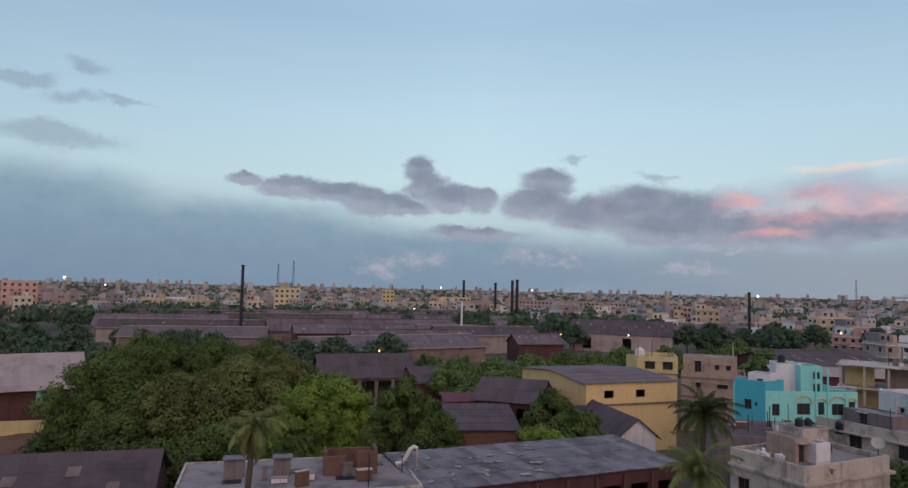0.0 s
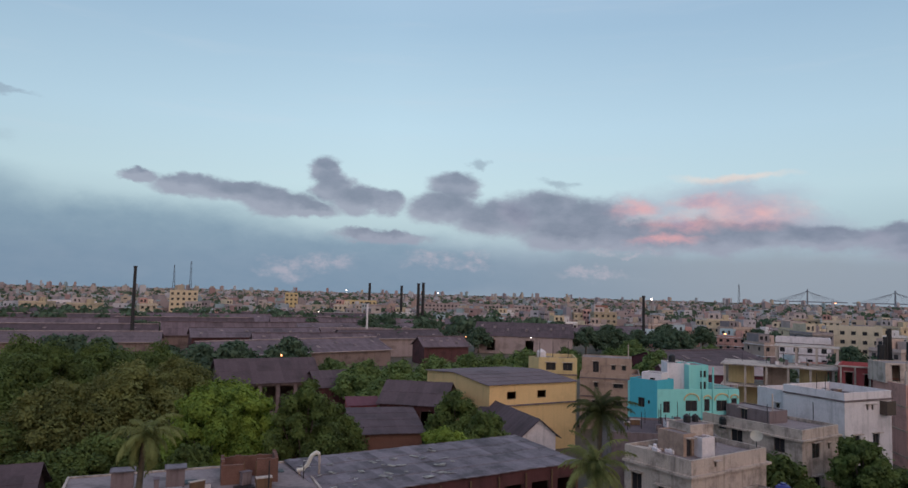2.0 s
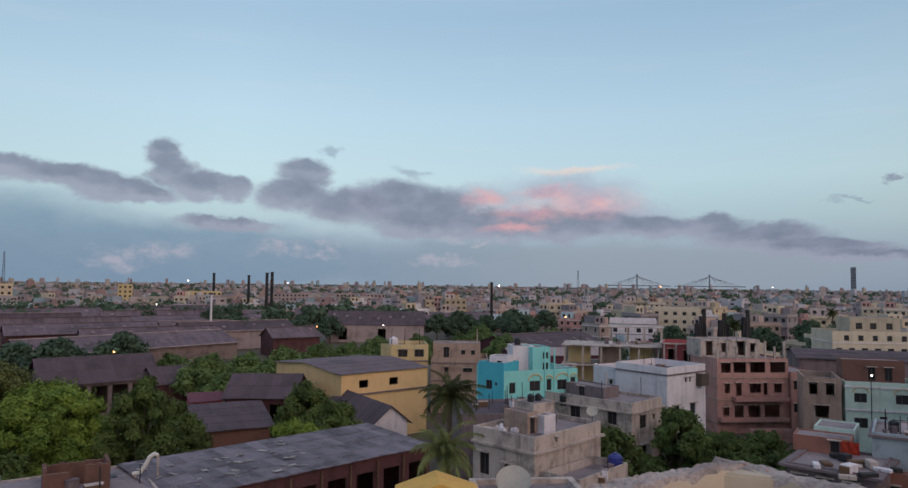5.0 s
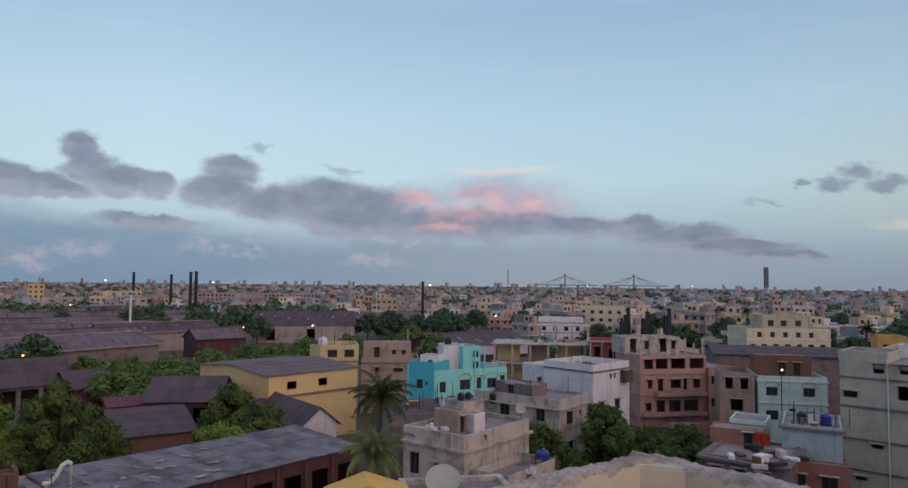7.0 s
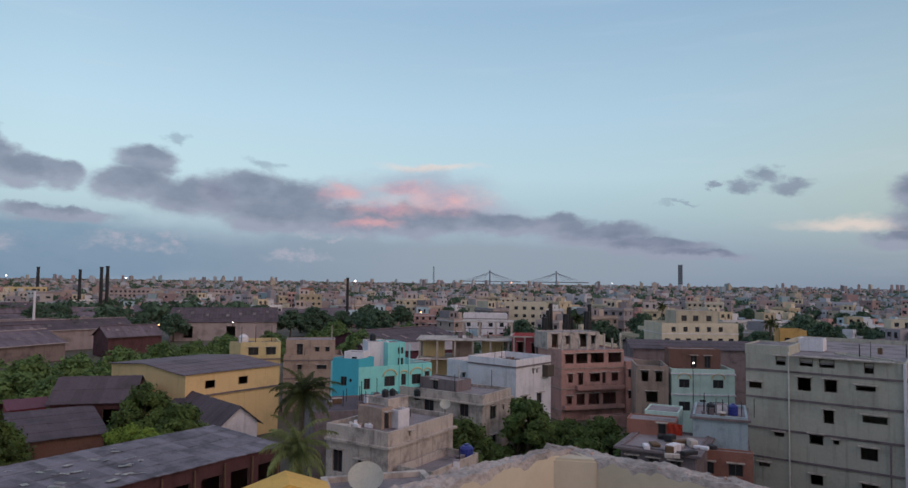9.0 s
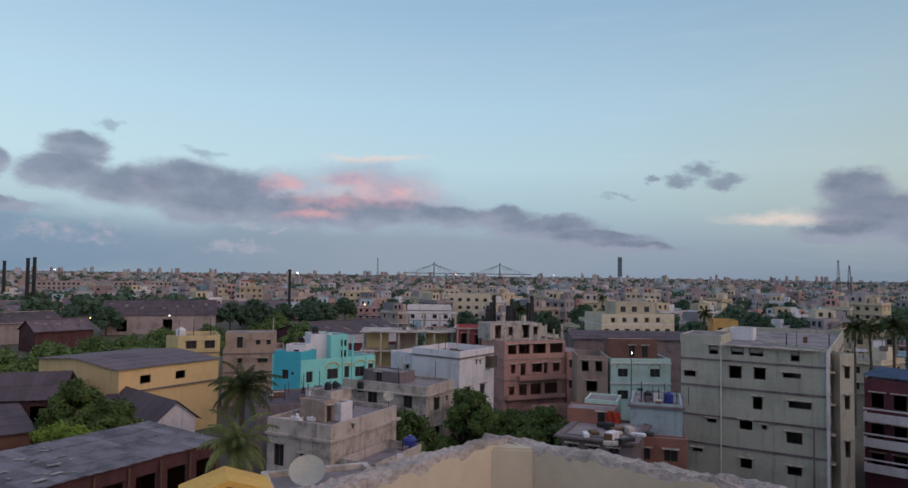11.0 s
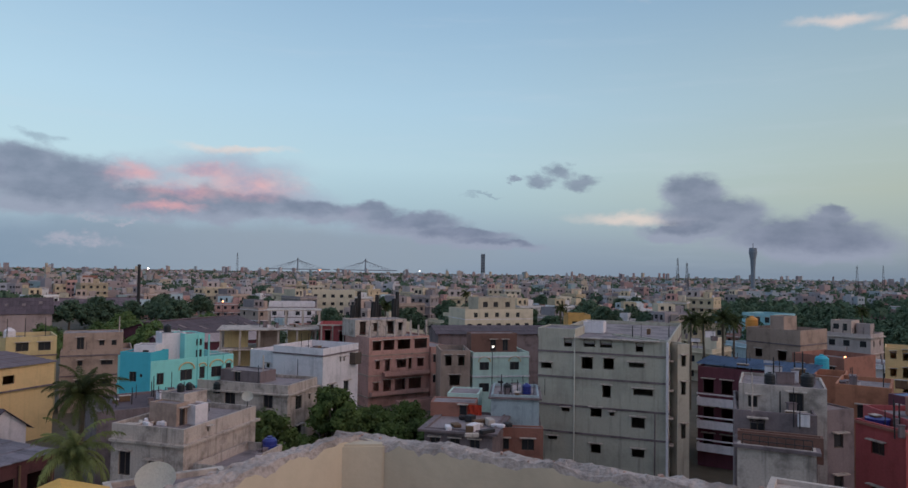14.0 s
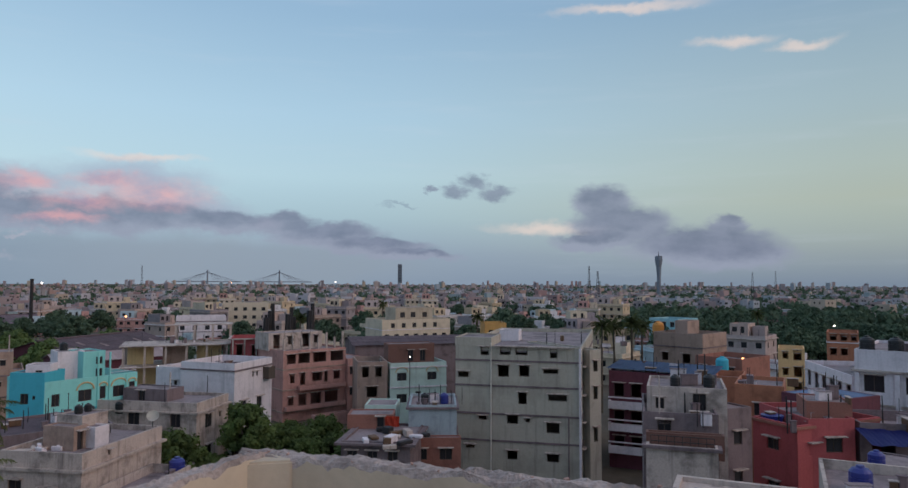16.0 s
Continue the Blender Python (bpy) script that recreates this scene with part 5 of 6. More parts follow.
wr = house("white_building", "white three-storey building with tall piers", "building", (77.6, 6.4), (76.6, -6.0), 14, 0, 15.6, M_WHITE, parapet=0.3, front=[(1.6, 11.6, 1.7, 1.6), (5.0, 11.6, 1.7, 1.6), (8.4, 11.6, 1.7, 1.6), (1.6, 8.0, 1.7, 1.6), (5.0, 8.0, 1.7, 1.6)], ledges=(13.6, 10.4), trim=M_CONCRETE, bands=0.3)
for k in range(5):
    bm = bmesh.new()
    box(bm, 0.05 + 3.3 * k, -0.35, 4, 0.45 + 3.3 * k, -0.003, 13.4)
    part("pier", bm, M_WHITE, wr)
for k in range(4):
    water_tank(79.0, 5.4 - 2.4 * k, 15.3, 1.3)
ww = house("white_wing", "white three-storey house with dark balconies", "house", (90.8, 12.6), (78.2, 6.7), 6, 0, 12.9, M_WHITE, parapet=0.5, front=[(1.5 + 2.3 * k, z, 1.1, 1.7) for z in (10.2, 7.0) for k in range(6)], style="open", ledges=(9.7,))
balcony(ww, 9.4, 13.6, 0.9, 10.0, M_WHITE, 0.8)
house("orange_far_house", "orange-brick house with white posts", "house", (164, 18.6), (164.5, 12.8), 9, 0, 11.8, M_ORANGE, front=[(1.2, 10, 1.2, 1.4), (3.2, 10, 1.2, 1.4), (5.0, 10, 1.0, 1.4), (1.2, 7, 1.2, 1.4), (3.2, 7, 1.2, 1.4)], style="open", ledges=(9.6,), trim=M_WHITE)
house("yellow_far_house", "narrow bright yellow house with balconies", "house", (138, 23.6), (138.7, 19.3), 7, 0, 10.1, M_YELLOW, front=[(1.2, 8.2, 0.9, 1.3), (3.2, 8.0, 1.3, 1.8), (1.2, 5.2, 0.9, 1.3), (3.2, 5.0, 1.3, 1.8), (3.2, 2.2, 1.3, 1.8)], style="open")
M_AMBER_TANK = surface("amber_plastic", (214, 140, 62), rough=0.6, stain=0.3)
bg = house("ochre_house", "ochre house with a roof room and grey lower storey", "house", (121.0, 41.0), (119.2, 32.0), 9, 0, 13.3, M_BEIGE, front=[(4.6, 11.8, 1.2, 1.9), (2.2, 8.4, 1.2, 1.4), (6.2, 8.2, 1.4, 1.6), (2.2, 5.0, 1.2, 1.4)], ledges=(10.9, 7.4), style="open")
annex(bg, "roof_room", (125.0, 38.4), (124.4, 36.0), 4, 12.8, 15.2, M_BEIGE)
water_tank(126.0, 41.8, 12.5, 2.0, M_AMBER_TANK, "large orange water tank on a roof")
house("cyan_house", "pale cyan house with dark windows", "house", (181.0, 62.5), (178.5, 54.0), 9, 0, 12.6, M_PALECYAN, front=[(2 + 2.5 * k, z, 1.3, 1.3) for z in (10.4, 7.2) for k in range(3)])
house("brown_brick_house", "brown brick house with a rough terrace", "house", (113.0, 31.5), (111.0, 24.0), 9, 0, 10.4, M_REDBRICK, front=[(1.4, 7.6, 1.0, 1.4), (3.6, 7.6, 1.0, 1.4), (6.0, 7.6, 1.0, 1.4)])
water_tank(101.5, 24.6, 9.6, 1.7, M_CYAN, "bright cyan water tank on a roof")
house("orange_wall_house", "low house with an orange brick side wall", "house", (92.2, 23.6), (92.8, 20.0), 7, 0, 10.0, M_ORANGE)
tp = thing("blue_awning", "blue tarpaulin awning over a shop front", "awning", pose(59.8, 5.0, 11.2, 0, 0, -62))
bm = bmesh.new()
cols_ = [[bm.verts.new((4.6 * i / 16, -1.3 * j, -0.35 * j + 0.05 * math.sin(i * 1.3 + j))) for j in range(3)] for i in range(17)]
for a_, b_ in zip(cols_, cols_[1:]):
    for j in range(2):
        bm.faces.new((a_[j], b_[j], b_[j + 1], a_[j + 1]))
bmesh.ops.solidify(bm, geom=bm.faces[:], thickness=0.02)
part("tarpaulin", bm, M_BLUE, tp)
house("dark_shop", "dark two-storey shop under an awning", "house", (60.0, 4.7), (62.5, -1.5), 6, 0, 11.6, M_CONC_DARK, front=[(1.6, 8.6, 1.6, 1.6), (4.4, 8.6, 1.6, 1.6)], style="open")
nr = house("near_flat_roof", "flat whitish roof with a pale blue sheet close by", "house", (14.5, 5.2), (15.4, 0.8), 8.6, 0, 15.75, M_CONCRETE, parapet=0.15, roof=M_CONCRETE)
bm = bmesh.new()
box(bm, 0.6, 1.2, 15.62, 3.6, 7.6, 15.67)
part("tin_sheet", bm, M_BLUESHEET, nr, "pale blue tin sheet")
tr_ = house("terrace_house", "house with a pale terrace and thick kerbs", "house", (35.0, 4.1), (36.0, -2.1), 7, 0, 12.65, M_CONCRETE, parapet=0.5)
water_tank(38.4, 3.0, 12.15, 1.0, M_BLUE, "blue water tank on the pale terrace")
water_tank(49.0, 3.0, 10.9, 0.9, M_BLUE, "blue water tank by the shops")
house("shop_row", "row of low shaded shops", "house", (48.0, 4.0), (47.0, -3.0), 6, 0, 10.9, M_CONC_DARK, parapet=0.1)

# near roofs below the parapet
M_AMBER = surface("amber_paint", (224, 170, 84), size=0.8, stain=0.2, streaks=0.2)
yr = thing("yellow_canopy", "yellow-painted cement canopy of a lower roof", "canopy", pose(5.35, 15.1, 16.75, 0, 0, -14))
bm = bmesh.new()
for x0, x1 in ((-1.0, 0.0), (0.0, 1.0)):
    za, zb = (0.28, 0.62) if x0 < 0 else (0.62, 0.28)
    v = [bm.verts.new(p) for p in ((x0, 0, za), (x1, 0, zb), (x1, 1.2, zb), (x0, 1.2, za), (x0, 0, za - 0.14), (x1, 0, zb - 0.14), (x1, 1.2, zb - 0.14), (x0, 1.2, za - 0.14))]
    for f in ((0, 1, 2, 3), (7, 6, 5, 4), (0, 4, 5, 1), (1, 5, 6, 2), (2, 6, 7, 3), (3, 7, 4, 0)):
        bm.faces.new([v[i] for i in f])
part("roof", bm, M_AMBER, yr)
bm = bmesh.new()
box(bm, -0.85, 0.15, -16.75, 0.85, 1.1, 0.3)
part("wall", bm, M_AMBER, yr)
dish_antenna(7.33, 15.35, 16.15, 0.43, 25, "large off-white satellite dish on a mast", 1.0, 50)
house("lower_roof", "lower neighbouring house with a flat roof", "house", (6.6, 15.2), (9.6, 14.4), 4, 0, 16.25, M_CONCRETE, parapet=0.15)

# clutter on the flat roofs
r6 = random.Random(21)
M_AMBER_WALL = surface("amber_wall", (206, 156, 92), stain=0.25, streaks=0.3)


def clutter(x, y, z, w, d, rz, n, posts=2):
    """Boxes, low walls, drums and posts left about on a flat roof."""
    c, s_ = math.cos(radians(rz)), math.sin(radians(rz))
    for k in range(n):
        u, v = r6.uniform(-w, w), r6.uniform(-d, d)
        t = thing("roof_box", "small %s box or low hut on a flat roof" % ("grey", "pale", "wooden")[k % 3], "roof clutter", pose(x + c * u - s_ * v, y + s_ * u + c * v, z, 0, 0, rz + r6.choice((0, 0, 90, 20))), "clutter on roofs")
        a_, b_, h_ = r6.uniform(0.3, 1.3), r6.uniform(0.2, 0.6), r6.uniform(0.3, 1.1)
        bm = bmesh.new()
        box(bm, -a_ / 2, -b_ / 2, 0, a_ / 2, b_ / 2, h_)
        bmesh.ops.bevel(bm, geom=bm.edges[:], offset=0.03, segments=1, affect="EDGES")
        part("body", bm, (M_CONC_DARK, M_WHITE, M_WOOD)[k % 3], t)
        bm = bmesh.new()
        box(bm, -a_ / 2 - 0.05, -b_ / 2 - 0.05, h_ + 0.002, a_ / 2 + 0.05, b_ / 2 + 0.05, h_ + 0.05)
        part("lid", bm, (M_SHEET_MID, M_SLAB, M_CONCRETE)[k % 3], t)
    for k in range(posts):
        u, v = r6.uniform(-w, w), r6.uniform(-d, d)
        pole(x + c * u - s_ * v, y + s_ * u + c * v, z - 0.1, z + r6.uniform(1.2, 2.6), r6.uniform(0.025, 0.06), "thin rusty post on a flat roof")


for spot in ((83, 27.5, 11.25, 3, 3, -85, 4, 3), (58.6, 8.6, 11.05, 2.2, 2.4, -58, 6, 4), (61.5, 6.6, 12.8, 1.2, 1.2, -70, 3, 3), (48.8, 13.8, 12.4, 1.0, 1.6, -70, 5, 3), (52.6, 14.4, 14.35, 1.6, 1.8, -72, 5, 4),
             (38.8, 1.2, 12.15, 2.2, 2.2, -80, 5, 1), (73.5, 13.5, 11.9, 2.4, 1.6, -82, 5, 3), (66.5, 8.4, 12.45, 1.4, 1.4, -60, 2, 2), (79, 34, 14.45, 5, 4, -68, 5, 3), (30, 56.0, 8.55, 2.2, 0.8, 26, 4, 2), (48, 74, 7.95, 3, 3, 26, 4, 2),
             (58.5, 78.5, 10.7, 2.2, 2.4, 17, 4, 2), (70, 107.5, 11.32, 6, 2, -34, 5, 5), (78, 92, 12.1, 2, 2, -40, 2, 3), (84, 70.4, 8.95, 2, 1.4, -36, 2, 2), (41, 81, 10.5, 2.4, 1.6, 3, 4, 2), (31.5, 69.5, 8.3, 3.2, 2.4, -15, 8, 4), (31.5, 49.2, 6.2, 2.0, 0.8, 26, 3, 1),
             (55.6, 42.0, 9.65, 1.2, 1.6, -54, 4, 3), (-9, 53, 7.02, 6, 1.8, 15, 6, 3), (41, 112.5, 8.45, 1.5, 1.0, -20, 2, 2), (84, 0, 15.35, 3, 5, -85, 5, 2), (62.8, 1.8, 11.0, 1.6, 2, -68, 6, 3), (44.2, 1.2, 10.85, 1.6, 2.2, -80, 5, 2)):
    clutter(*spot)
c4 = house("cream_block", "cream four-storey block with dark window rows", "building", (132.7, 114.9), (150.0, 106.0), 12, 0, 12.2, M_FARWALL[0], front=grid_holes(19, 7, (1.2, 4.2, 7.2), 1.3, 1.3) + [(3 + 3.0 * k, 10.1, 1.1, 1.2) for k in range(5)], ledges=(9.6, 6.6), style="far", trim=M_WHITE)
annex(c4, "top_storey", (137.5, 114.5), (147.0, 109.6), 7, 11.4, 15.2, M_FARWALL[0], front=[(2.0, 12.6, 1.4, 1.4), (5.0, 12.6, 1.4, 1.4), (8.4, 12.6, 1.4, 1.4)], style="far")
house("orange_block", "orange-yellow house among the trees", "house", (161.0, 102.0), (165.0, 97.4), 9, 0, 10.6, M_AMBER_WALL, front=grid_holes(10.6, 3, (4.2, 7.4), 1.3, 1.3), style="far")
house("white_block", "white three-storey house with dark windows", "house", (119.0, 183.0), (130.5, 175.0), 10, 0, 11.4, M_WHITE, front=grid_holes(14, 4, (1.2, 4.3, 7.4), 1.3, 1.3), style="far", ledges=(9.9, 6.8))
house("tall_cream_block", "tall cream block of four storeys", "building", (165.0, 224.0), (178.0, 213.0), 11, 0, 13.4, M_FARWALL[0], front=grid_holes(17, 5, (1.2, 4.3, 7.4, 10.5), 1.4, 1.3), style="far")

for label, az0, az1, d, top, mt in (("tall yellowish block with rows of dark windows", -14.6, -12.55, 430, 19.0, M_FARWALL[4]), ("pinkish four-storey block above the trees", -33.4, -31.2, 420, 20.0, M_FARWALL[3]),
                                    ("cream flat-roofed works office in the distance", -1.3, 1.5, 520, 14.0, M_CREAM), ("narrow cream tower house in the distance", -5.9, -4.9, 520, 18.5, M_CREAM), ("long pale works building", 5.5, 14.5, 560, 12.5, M_SHEET_PALE),
                                    ("whitish long low warehouse of the works", -23.5, -20.6, 440, 12.0, M_WHITE), ("red-brown tall house among lower roofs", 19.6, 20.6, 430, 16.0, M_REDBRICK), ("pale pink tall house", 18.6, 19.5, 425, 13.5, M_FARWALL[3])):
    wide = d * radians(az1 - az0)
    floors = [top - 2.6 - 3.1 * q for q in range(int(top / 3.1) - 1)]
    house("distant_block", label, "building", at(az0, d), at(az1, d), 11, 0, top, mt, front=grid_holes(wide, max(3, int(wide / 3.0)), floors, 1.4, 1.4), style="far", parapet=0.6, ledges=(top - 3.4,), trim=M_CONCRETE)

# ---------------------------------------------------------------- stacks, masts and far towers
def stack(label, az, d, z, rad, mat, name="chimney"):
    x, y = at(az, d)
    t = thing(name, label, "chimney", pose(x, y, 0))
    bm = bmesh.new()
    tube(bm, [(0, 0, 0), (0, 0, z * 0.5), (0, 0, z - 0.6)], [rad * 1.25, rad * 1.1, rad], 12)
    part("shaft", bm, mat, t)
    bm = bmesh.new()
    tube(bm, [(0, 0, z - 0.6), (0, 0, z)], [rad * 1.2, rad * 1.2], 12)
    part("rim", bm, M_IRON, t)
    return t


stack("tall dark factory chimney of brick", -17.1, 250, 28.0, 0.5, M_IRON)
stack("pair of dark chimneys of the works", 4.95, 400, 26.5, 0.8, M_IRON)
stack("pair of dark chimneys of the works", 5.35, 402, 27.0, 0.8, M_IRON)
stack("dark chimney of the works", 3.55, 400, 25.0, 0.7, M_IRON)
stack("slender whitish column of the works", 0.77, 255, 17.5, 0.35, M_WHITE)
stack("dark chimney with smoke-stained top", 23.4, 300, 22.5, 0.55, M_IRON)
stack("small far chimney on the skyline", 0.9, 700, 29, 1.2, M_IRON)


def lattice_mast(az, d, z, w):
    x, y = at(az, d)
    t = thing("lattice_mast", "thin steel lattice mast on the skyline", "mast", pose(x, y, 0), "far masts")
    for sx in (-1, 1):
        for sy in (-1, 1):
            bm = bmesh.new()
            tube(bm, [(sx * w, sy * w, 0), (sx * w * 0.2, sy * w * 0.2, z)], [0.15, 0.11], 4)
            part("leg", bm, M_IRON, t)
    n_ = 9
    for k in range(n_):
        f0, f1 = 1 - 0.8 * k / n_, 1 - 0.8 * (k + 1) / n_
        bm = bmesh.new()
        tube(bm, [(-w * f0, -w * f0, z * k / n_), (w * f1, -w * f1, z * (k + 1) / n_)], [0.08, 0.08], 4)
        part("brace", bm, M_IRON, t)
    return t


for az, d, z in ((-14.35, 700, 41), (-13.15, 700, 45), (66.2, 620, 36), (66.9, 500, 30), (78.6, 700, 32), (80.2, 900, 36), (30.5, 900, 40)):
    lattice_mast(az, d, z, 1.5)
x, y = at(50.5, 1500)
tw = thing("tower_block", "slim grey high-rise on the skyline", "building", pose(x, y, 0, 0, 0, -50))
bm = bmesh.new()
box(bm, -4.5, -4.5, 0, 4.5, 4.5, 60)
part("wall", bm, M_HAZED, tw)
for k in range(16):
    bm = bmesh.new()
    box(bm, -4.3, -4.6, 3 + 3.5 * k, 4.3, -4.52, 4.2 + 3.5 * k)
    part("window_band", bm, M_GLASS, tw)
x, y = at(71.7, 900)
cu = thing("flared_tower", "grey concrete tower that flares at its top", "tower", pose(x, y, 0))
bm = bmesh.new()
tube(bm, [(0, 0, 0), (0, 0, 30), (0, 0, 42), (0, 0, 50), (0, 0, 55.5)], [2.5, 2.5, 3.3, 4.7, 4.3], 20)
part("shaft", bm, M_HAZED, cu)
bm = bmesh.new()
tube(bm, [(0, 0, 55.5), (0, 0, 61)], [0.5, 0.2], 6)
part("spire", bm, M_IRON, cu)
for az in (35.2, 40.7):
    x, y = at(az, 3300)
    br = thing("bridge_pylon", "far cable-stayed bridge pylon with fans of cables", "bridge", pose(x, y, 0, 0, 0, -38), "bridge pylons")
    for s_ in (-1, 1):
        bm = bmesh.new()
        tube(bm, [(0, s_ * 14, 0), (0, s_ * 9, 72)], [3.2, 2.4], 6)
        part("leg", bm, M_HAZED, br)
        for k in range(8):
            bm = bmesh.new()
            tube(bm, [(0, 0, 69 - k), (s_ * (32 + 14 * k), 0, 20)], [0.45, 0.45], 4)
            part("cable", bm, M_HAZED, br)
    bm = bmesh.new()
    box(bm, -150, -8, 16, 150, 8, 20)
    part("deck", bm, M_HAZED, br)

# ---------------------------------------------------------------- lamps that are lit
for az, d, z, mt, rad in ((-5.98, 132, 9.4, M_LAMP_AMBER, 0.3), (51.47, 103, 10.7, M_LAMP_WHITE, 0.22), (31.9, 104, 10.0, M_LAMP_WHITE, 0.3), (34.6, 103, 10.3, M_LAMP_WHITE, 0.3), (-3.2, 300, 12.0, M_LAMP_WHITE, 0.4),
                          (5.0, 290, 9.0, M_LAMP_WHITE, 0.5), (9.0, 215, 8.0, M_LAMP_AMBER, 0.35), (24.0, 300, 20.8, M_LAMP_WHITE, 0.6), (29.5, 240, 10.5, M_LAMP_AMBER, 0.5), (-29.6, 600, 22, M_LAMP_WHITE, 1.4), (-26.9, 620, 17, M_LAMP_WHITE, 1.0),
                          (77.8, 118, 10.0, M_LAMP_AMBER, 0.3), (-1.0, 560, 21, M_LAMP_WHITE, 0.9), (6.6, 640, 20, M_LAMP_WHITE, 0.9), (45.2, 700, 21, M_LAMP_WHITE, 0.8), (37, 800, 20, M_LAMP_AMBER, 0.9), (14.4, 245, 6.5, M_LAMP_WHITE, 0.4), (84.0, 210, 10.5, M_LAMP_WHITE, 0.4)):
    x, y = at(az, d)
    street_lamp(x, y, 0, z, mt, rad * 0.55)

# ---------------------------------------------------------------- trees
def grow(kind, spots):
    for x, y, z, rz in spots[1:]:
        copy_thing(kind, pose(x, y, z, 0, 0, rz))
    x, y, z, rz = spots[0]
    kind.matrix_world = pose(x, y, z, 0, 0, rz)


def polar(spots):
    return [(*at(az, d), z, rz) for az, d, z, rz in spots]


grow(tree("large dark green tree over the works", 15.0, 8.2, M_LEAF_DARK, 0.16, 34, 640, 11), polar([(-22.5, 104, 0, 0), (-26.5, 100, -1, 70), (-19, 112, -0.5, 160), (-23.8, 118, 0, 240), (-15.5, 122, -1.5, 30)]))
grow(tree("large olive-green tree over the works", 14.0, 7.6, M_LEAF_OLIVE, 0.16, 32, 640, 12), polar([(-17.2, 92, 0, 0), (-21.5, 88, -1.5, 120), (-13.4, 104, -0.8, 200)]))
grow(tree("dark low tree of the undergrowth", 9.5, 6.0, M_LEAF_DARK, 0.16, 26, 560, 13, bole=0.12), polar([(-25.5, 86, -1, 0), (-18.8, 78, -1.5, 50), (-14.4, 76, -2, 90), (-22.5, 76, -2.5, 170), (-28.3, 96, -2, 210)]))
grow(tree("bright green tree beside the long shed", 13.2, 5.7, M_LEAF_BRIGHT, 0.14, 30, 700, 14, bole=0.2), polar([(-11.6, 73, 0, 0), (-8.6, 77, -0.6, 120), (-10.0, 80, -0.2, 60)]))
grow(tree("dark green tree beside the long shed", 10.4, 4.8, M_LEAF_DARK, 0.15, 26, 620, 15, bole=0.18), polar([(-1.6, 79, -0.4, 40), (8.3, 84, 0.6, 80), (10.8, 80, -1.2, 190), (-12.6, 68, -2.0, 230)]))
grow(tree("full green tree standing close to the bright one", 13.2, 5.0, M_LEAF_DARK, 0.14, 28, 640, 27, bole=0.15), polar([(-4.0, 74, 0, 0)]))
grow(tree("bushy light green tree behind the long shed", 8.9, 3.4, M_LEAF_BRIGHT, 0.13, 24, 560, 16, bole=0.15), polar([(7.1, 73, 0, 0), (8.6, 74.5, -0.8, 90)]))
grow(tree("broad green tree between the sheds", 10.5, 6.4, M_LEAF_MID, 0.24, 28, 300, 17), polar([(0.6, 120, 0, 0), (3.6, 126, -0.6, 70), (6.6, 134, -0.4, 140), (-1.8, 132, -1, 200), (9.3, 140, -0.2, 300), (11.5, 143, -0.4, 20), (14, 152, 0, 90), (17.5, 160, 0, 160), (21, 172, -0.5, 220), (2.2, 112, -2.2, 260), (26, 150, -1, 10), (24.5, 165, 0, 45), (28.6, 190, 0, 100), (22.5, 190, 0.6, 33)]))
grow(tree("green tree in the house yards", 7.8, 3.6, M_LEAF_DARK, 0.17, 22, 380, 18, bole=0.15), polar([(33.2, 70, 1.2, 0), (38.6, 80, 1.6, 60), (40.9, 86, -2.0, 120), (36.3, 80, -3.6, 180), (43.0, 84, -3.2, 240), (45.4, 88, -3.8, 300), (47.2, 90, -3.4, 10), (38.6, 72, -4.0, 80), (41.2, 76, -4.2, 140), (44.0, 77, -4.4, 200), (37.6, 88, 0.4, 20), (48.6, 96, -3.6, 44), (34.6, 66, -3.8, 260), (26.5, 70, -2, 300), (39.6, 90, -2.6, 15), (41.8, 92, -2.8, 95), (44.6, 94, -2.6, 185), (46.6, 82, -3.6, 275), (36.8, 74, -3.4, 55), (40.0, 81, -3.0, 145), (42.6, 87, -2.4, 235), (49.6, 88, -3.8, 325), (45.6, 72, -4.6, 5), (39.2, 67, -4.6, 85)]))
grow(tree("small tree by the terrace", 4.6, 1.4, M_LEAF_DARK, 0.09, 16, 260, 19, trunk=0.1, bole=0.2), [(34.2, 2.0, 9.0, 0)])
palm_a = palm("coconut palm with drooping fronds", 13.6, 0.5, 5, 2.5, 26, M_FROND_PALE, 0.13, 1.2)
palm_a.matrix_world = pose(-11.9, 40.4, 0, 0, 0, 20)
palm_b = palm("tall ragged coconut palm with upright fronds", 14.0, 0.4, 9, 2.9, 30, None, 0.1, 1.5)
palm_b.matrix_world = pose(16.2, 44.8, 0, 0, 0, 40)
palm_c = palm("lower yellow-green coconut palm with arching fronds", 11.2, 0.3, 23, 3.0, 28, M_FROND_PALE, 0.115, 1.45)
palm_c.matrix_world = pose(15.4, 42.2, 0, 0, 0, 170)
for az, d, z, rz in ((67.2, 116, 0.6, 0), (68.3, 120, 0.4, 100), (69.6, 118, 1.0, 200), (70.4, 124, 0, 30), (42.5, 170, -1, 60), (57.0, 190, -2, 10), (79, 210, -1, 80), (49.2, 240, 0, 140)):
    copy_thing(palm_b, pose(*at(az, d), z, 0, 0, rz))
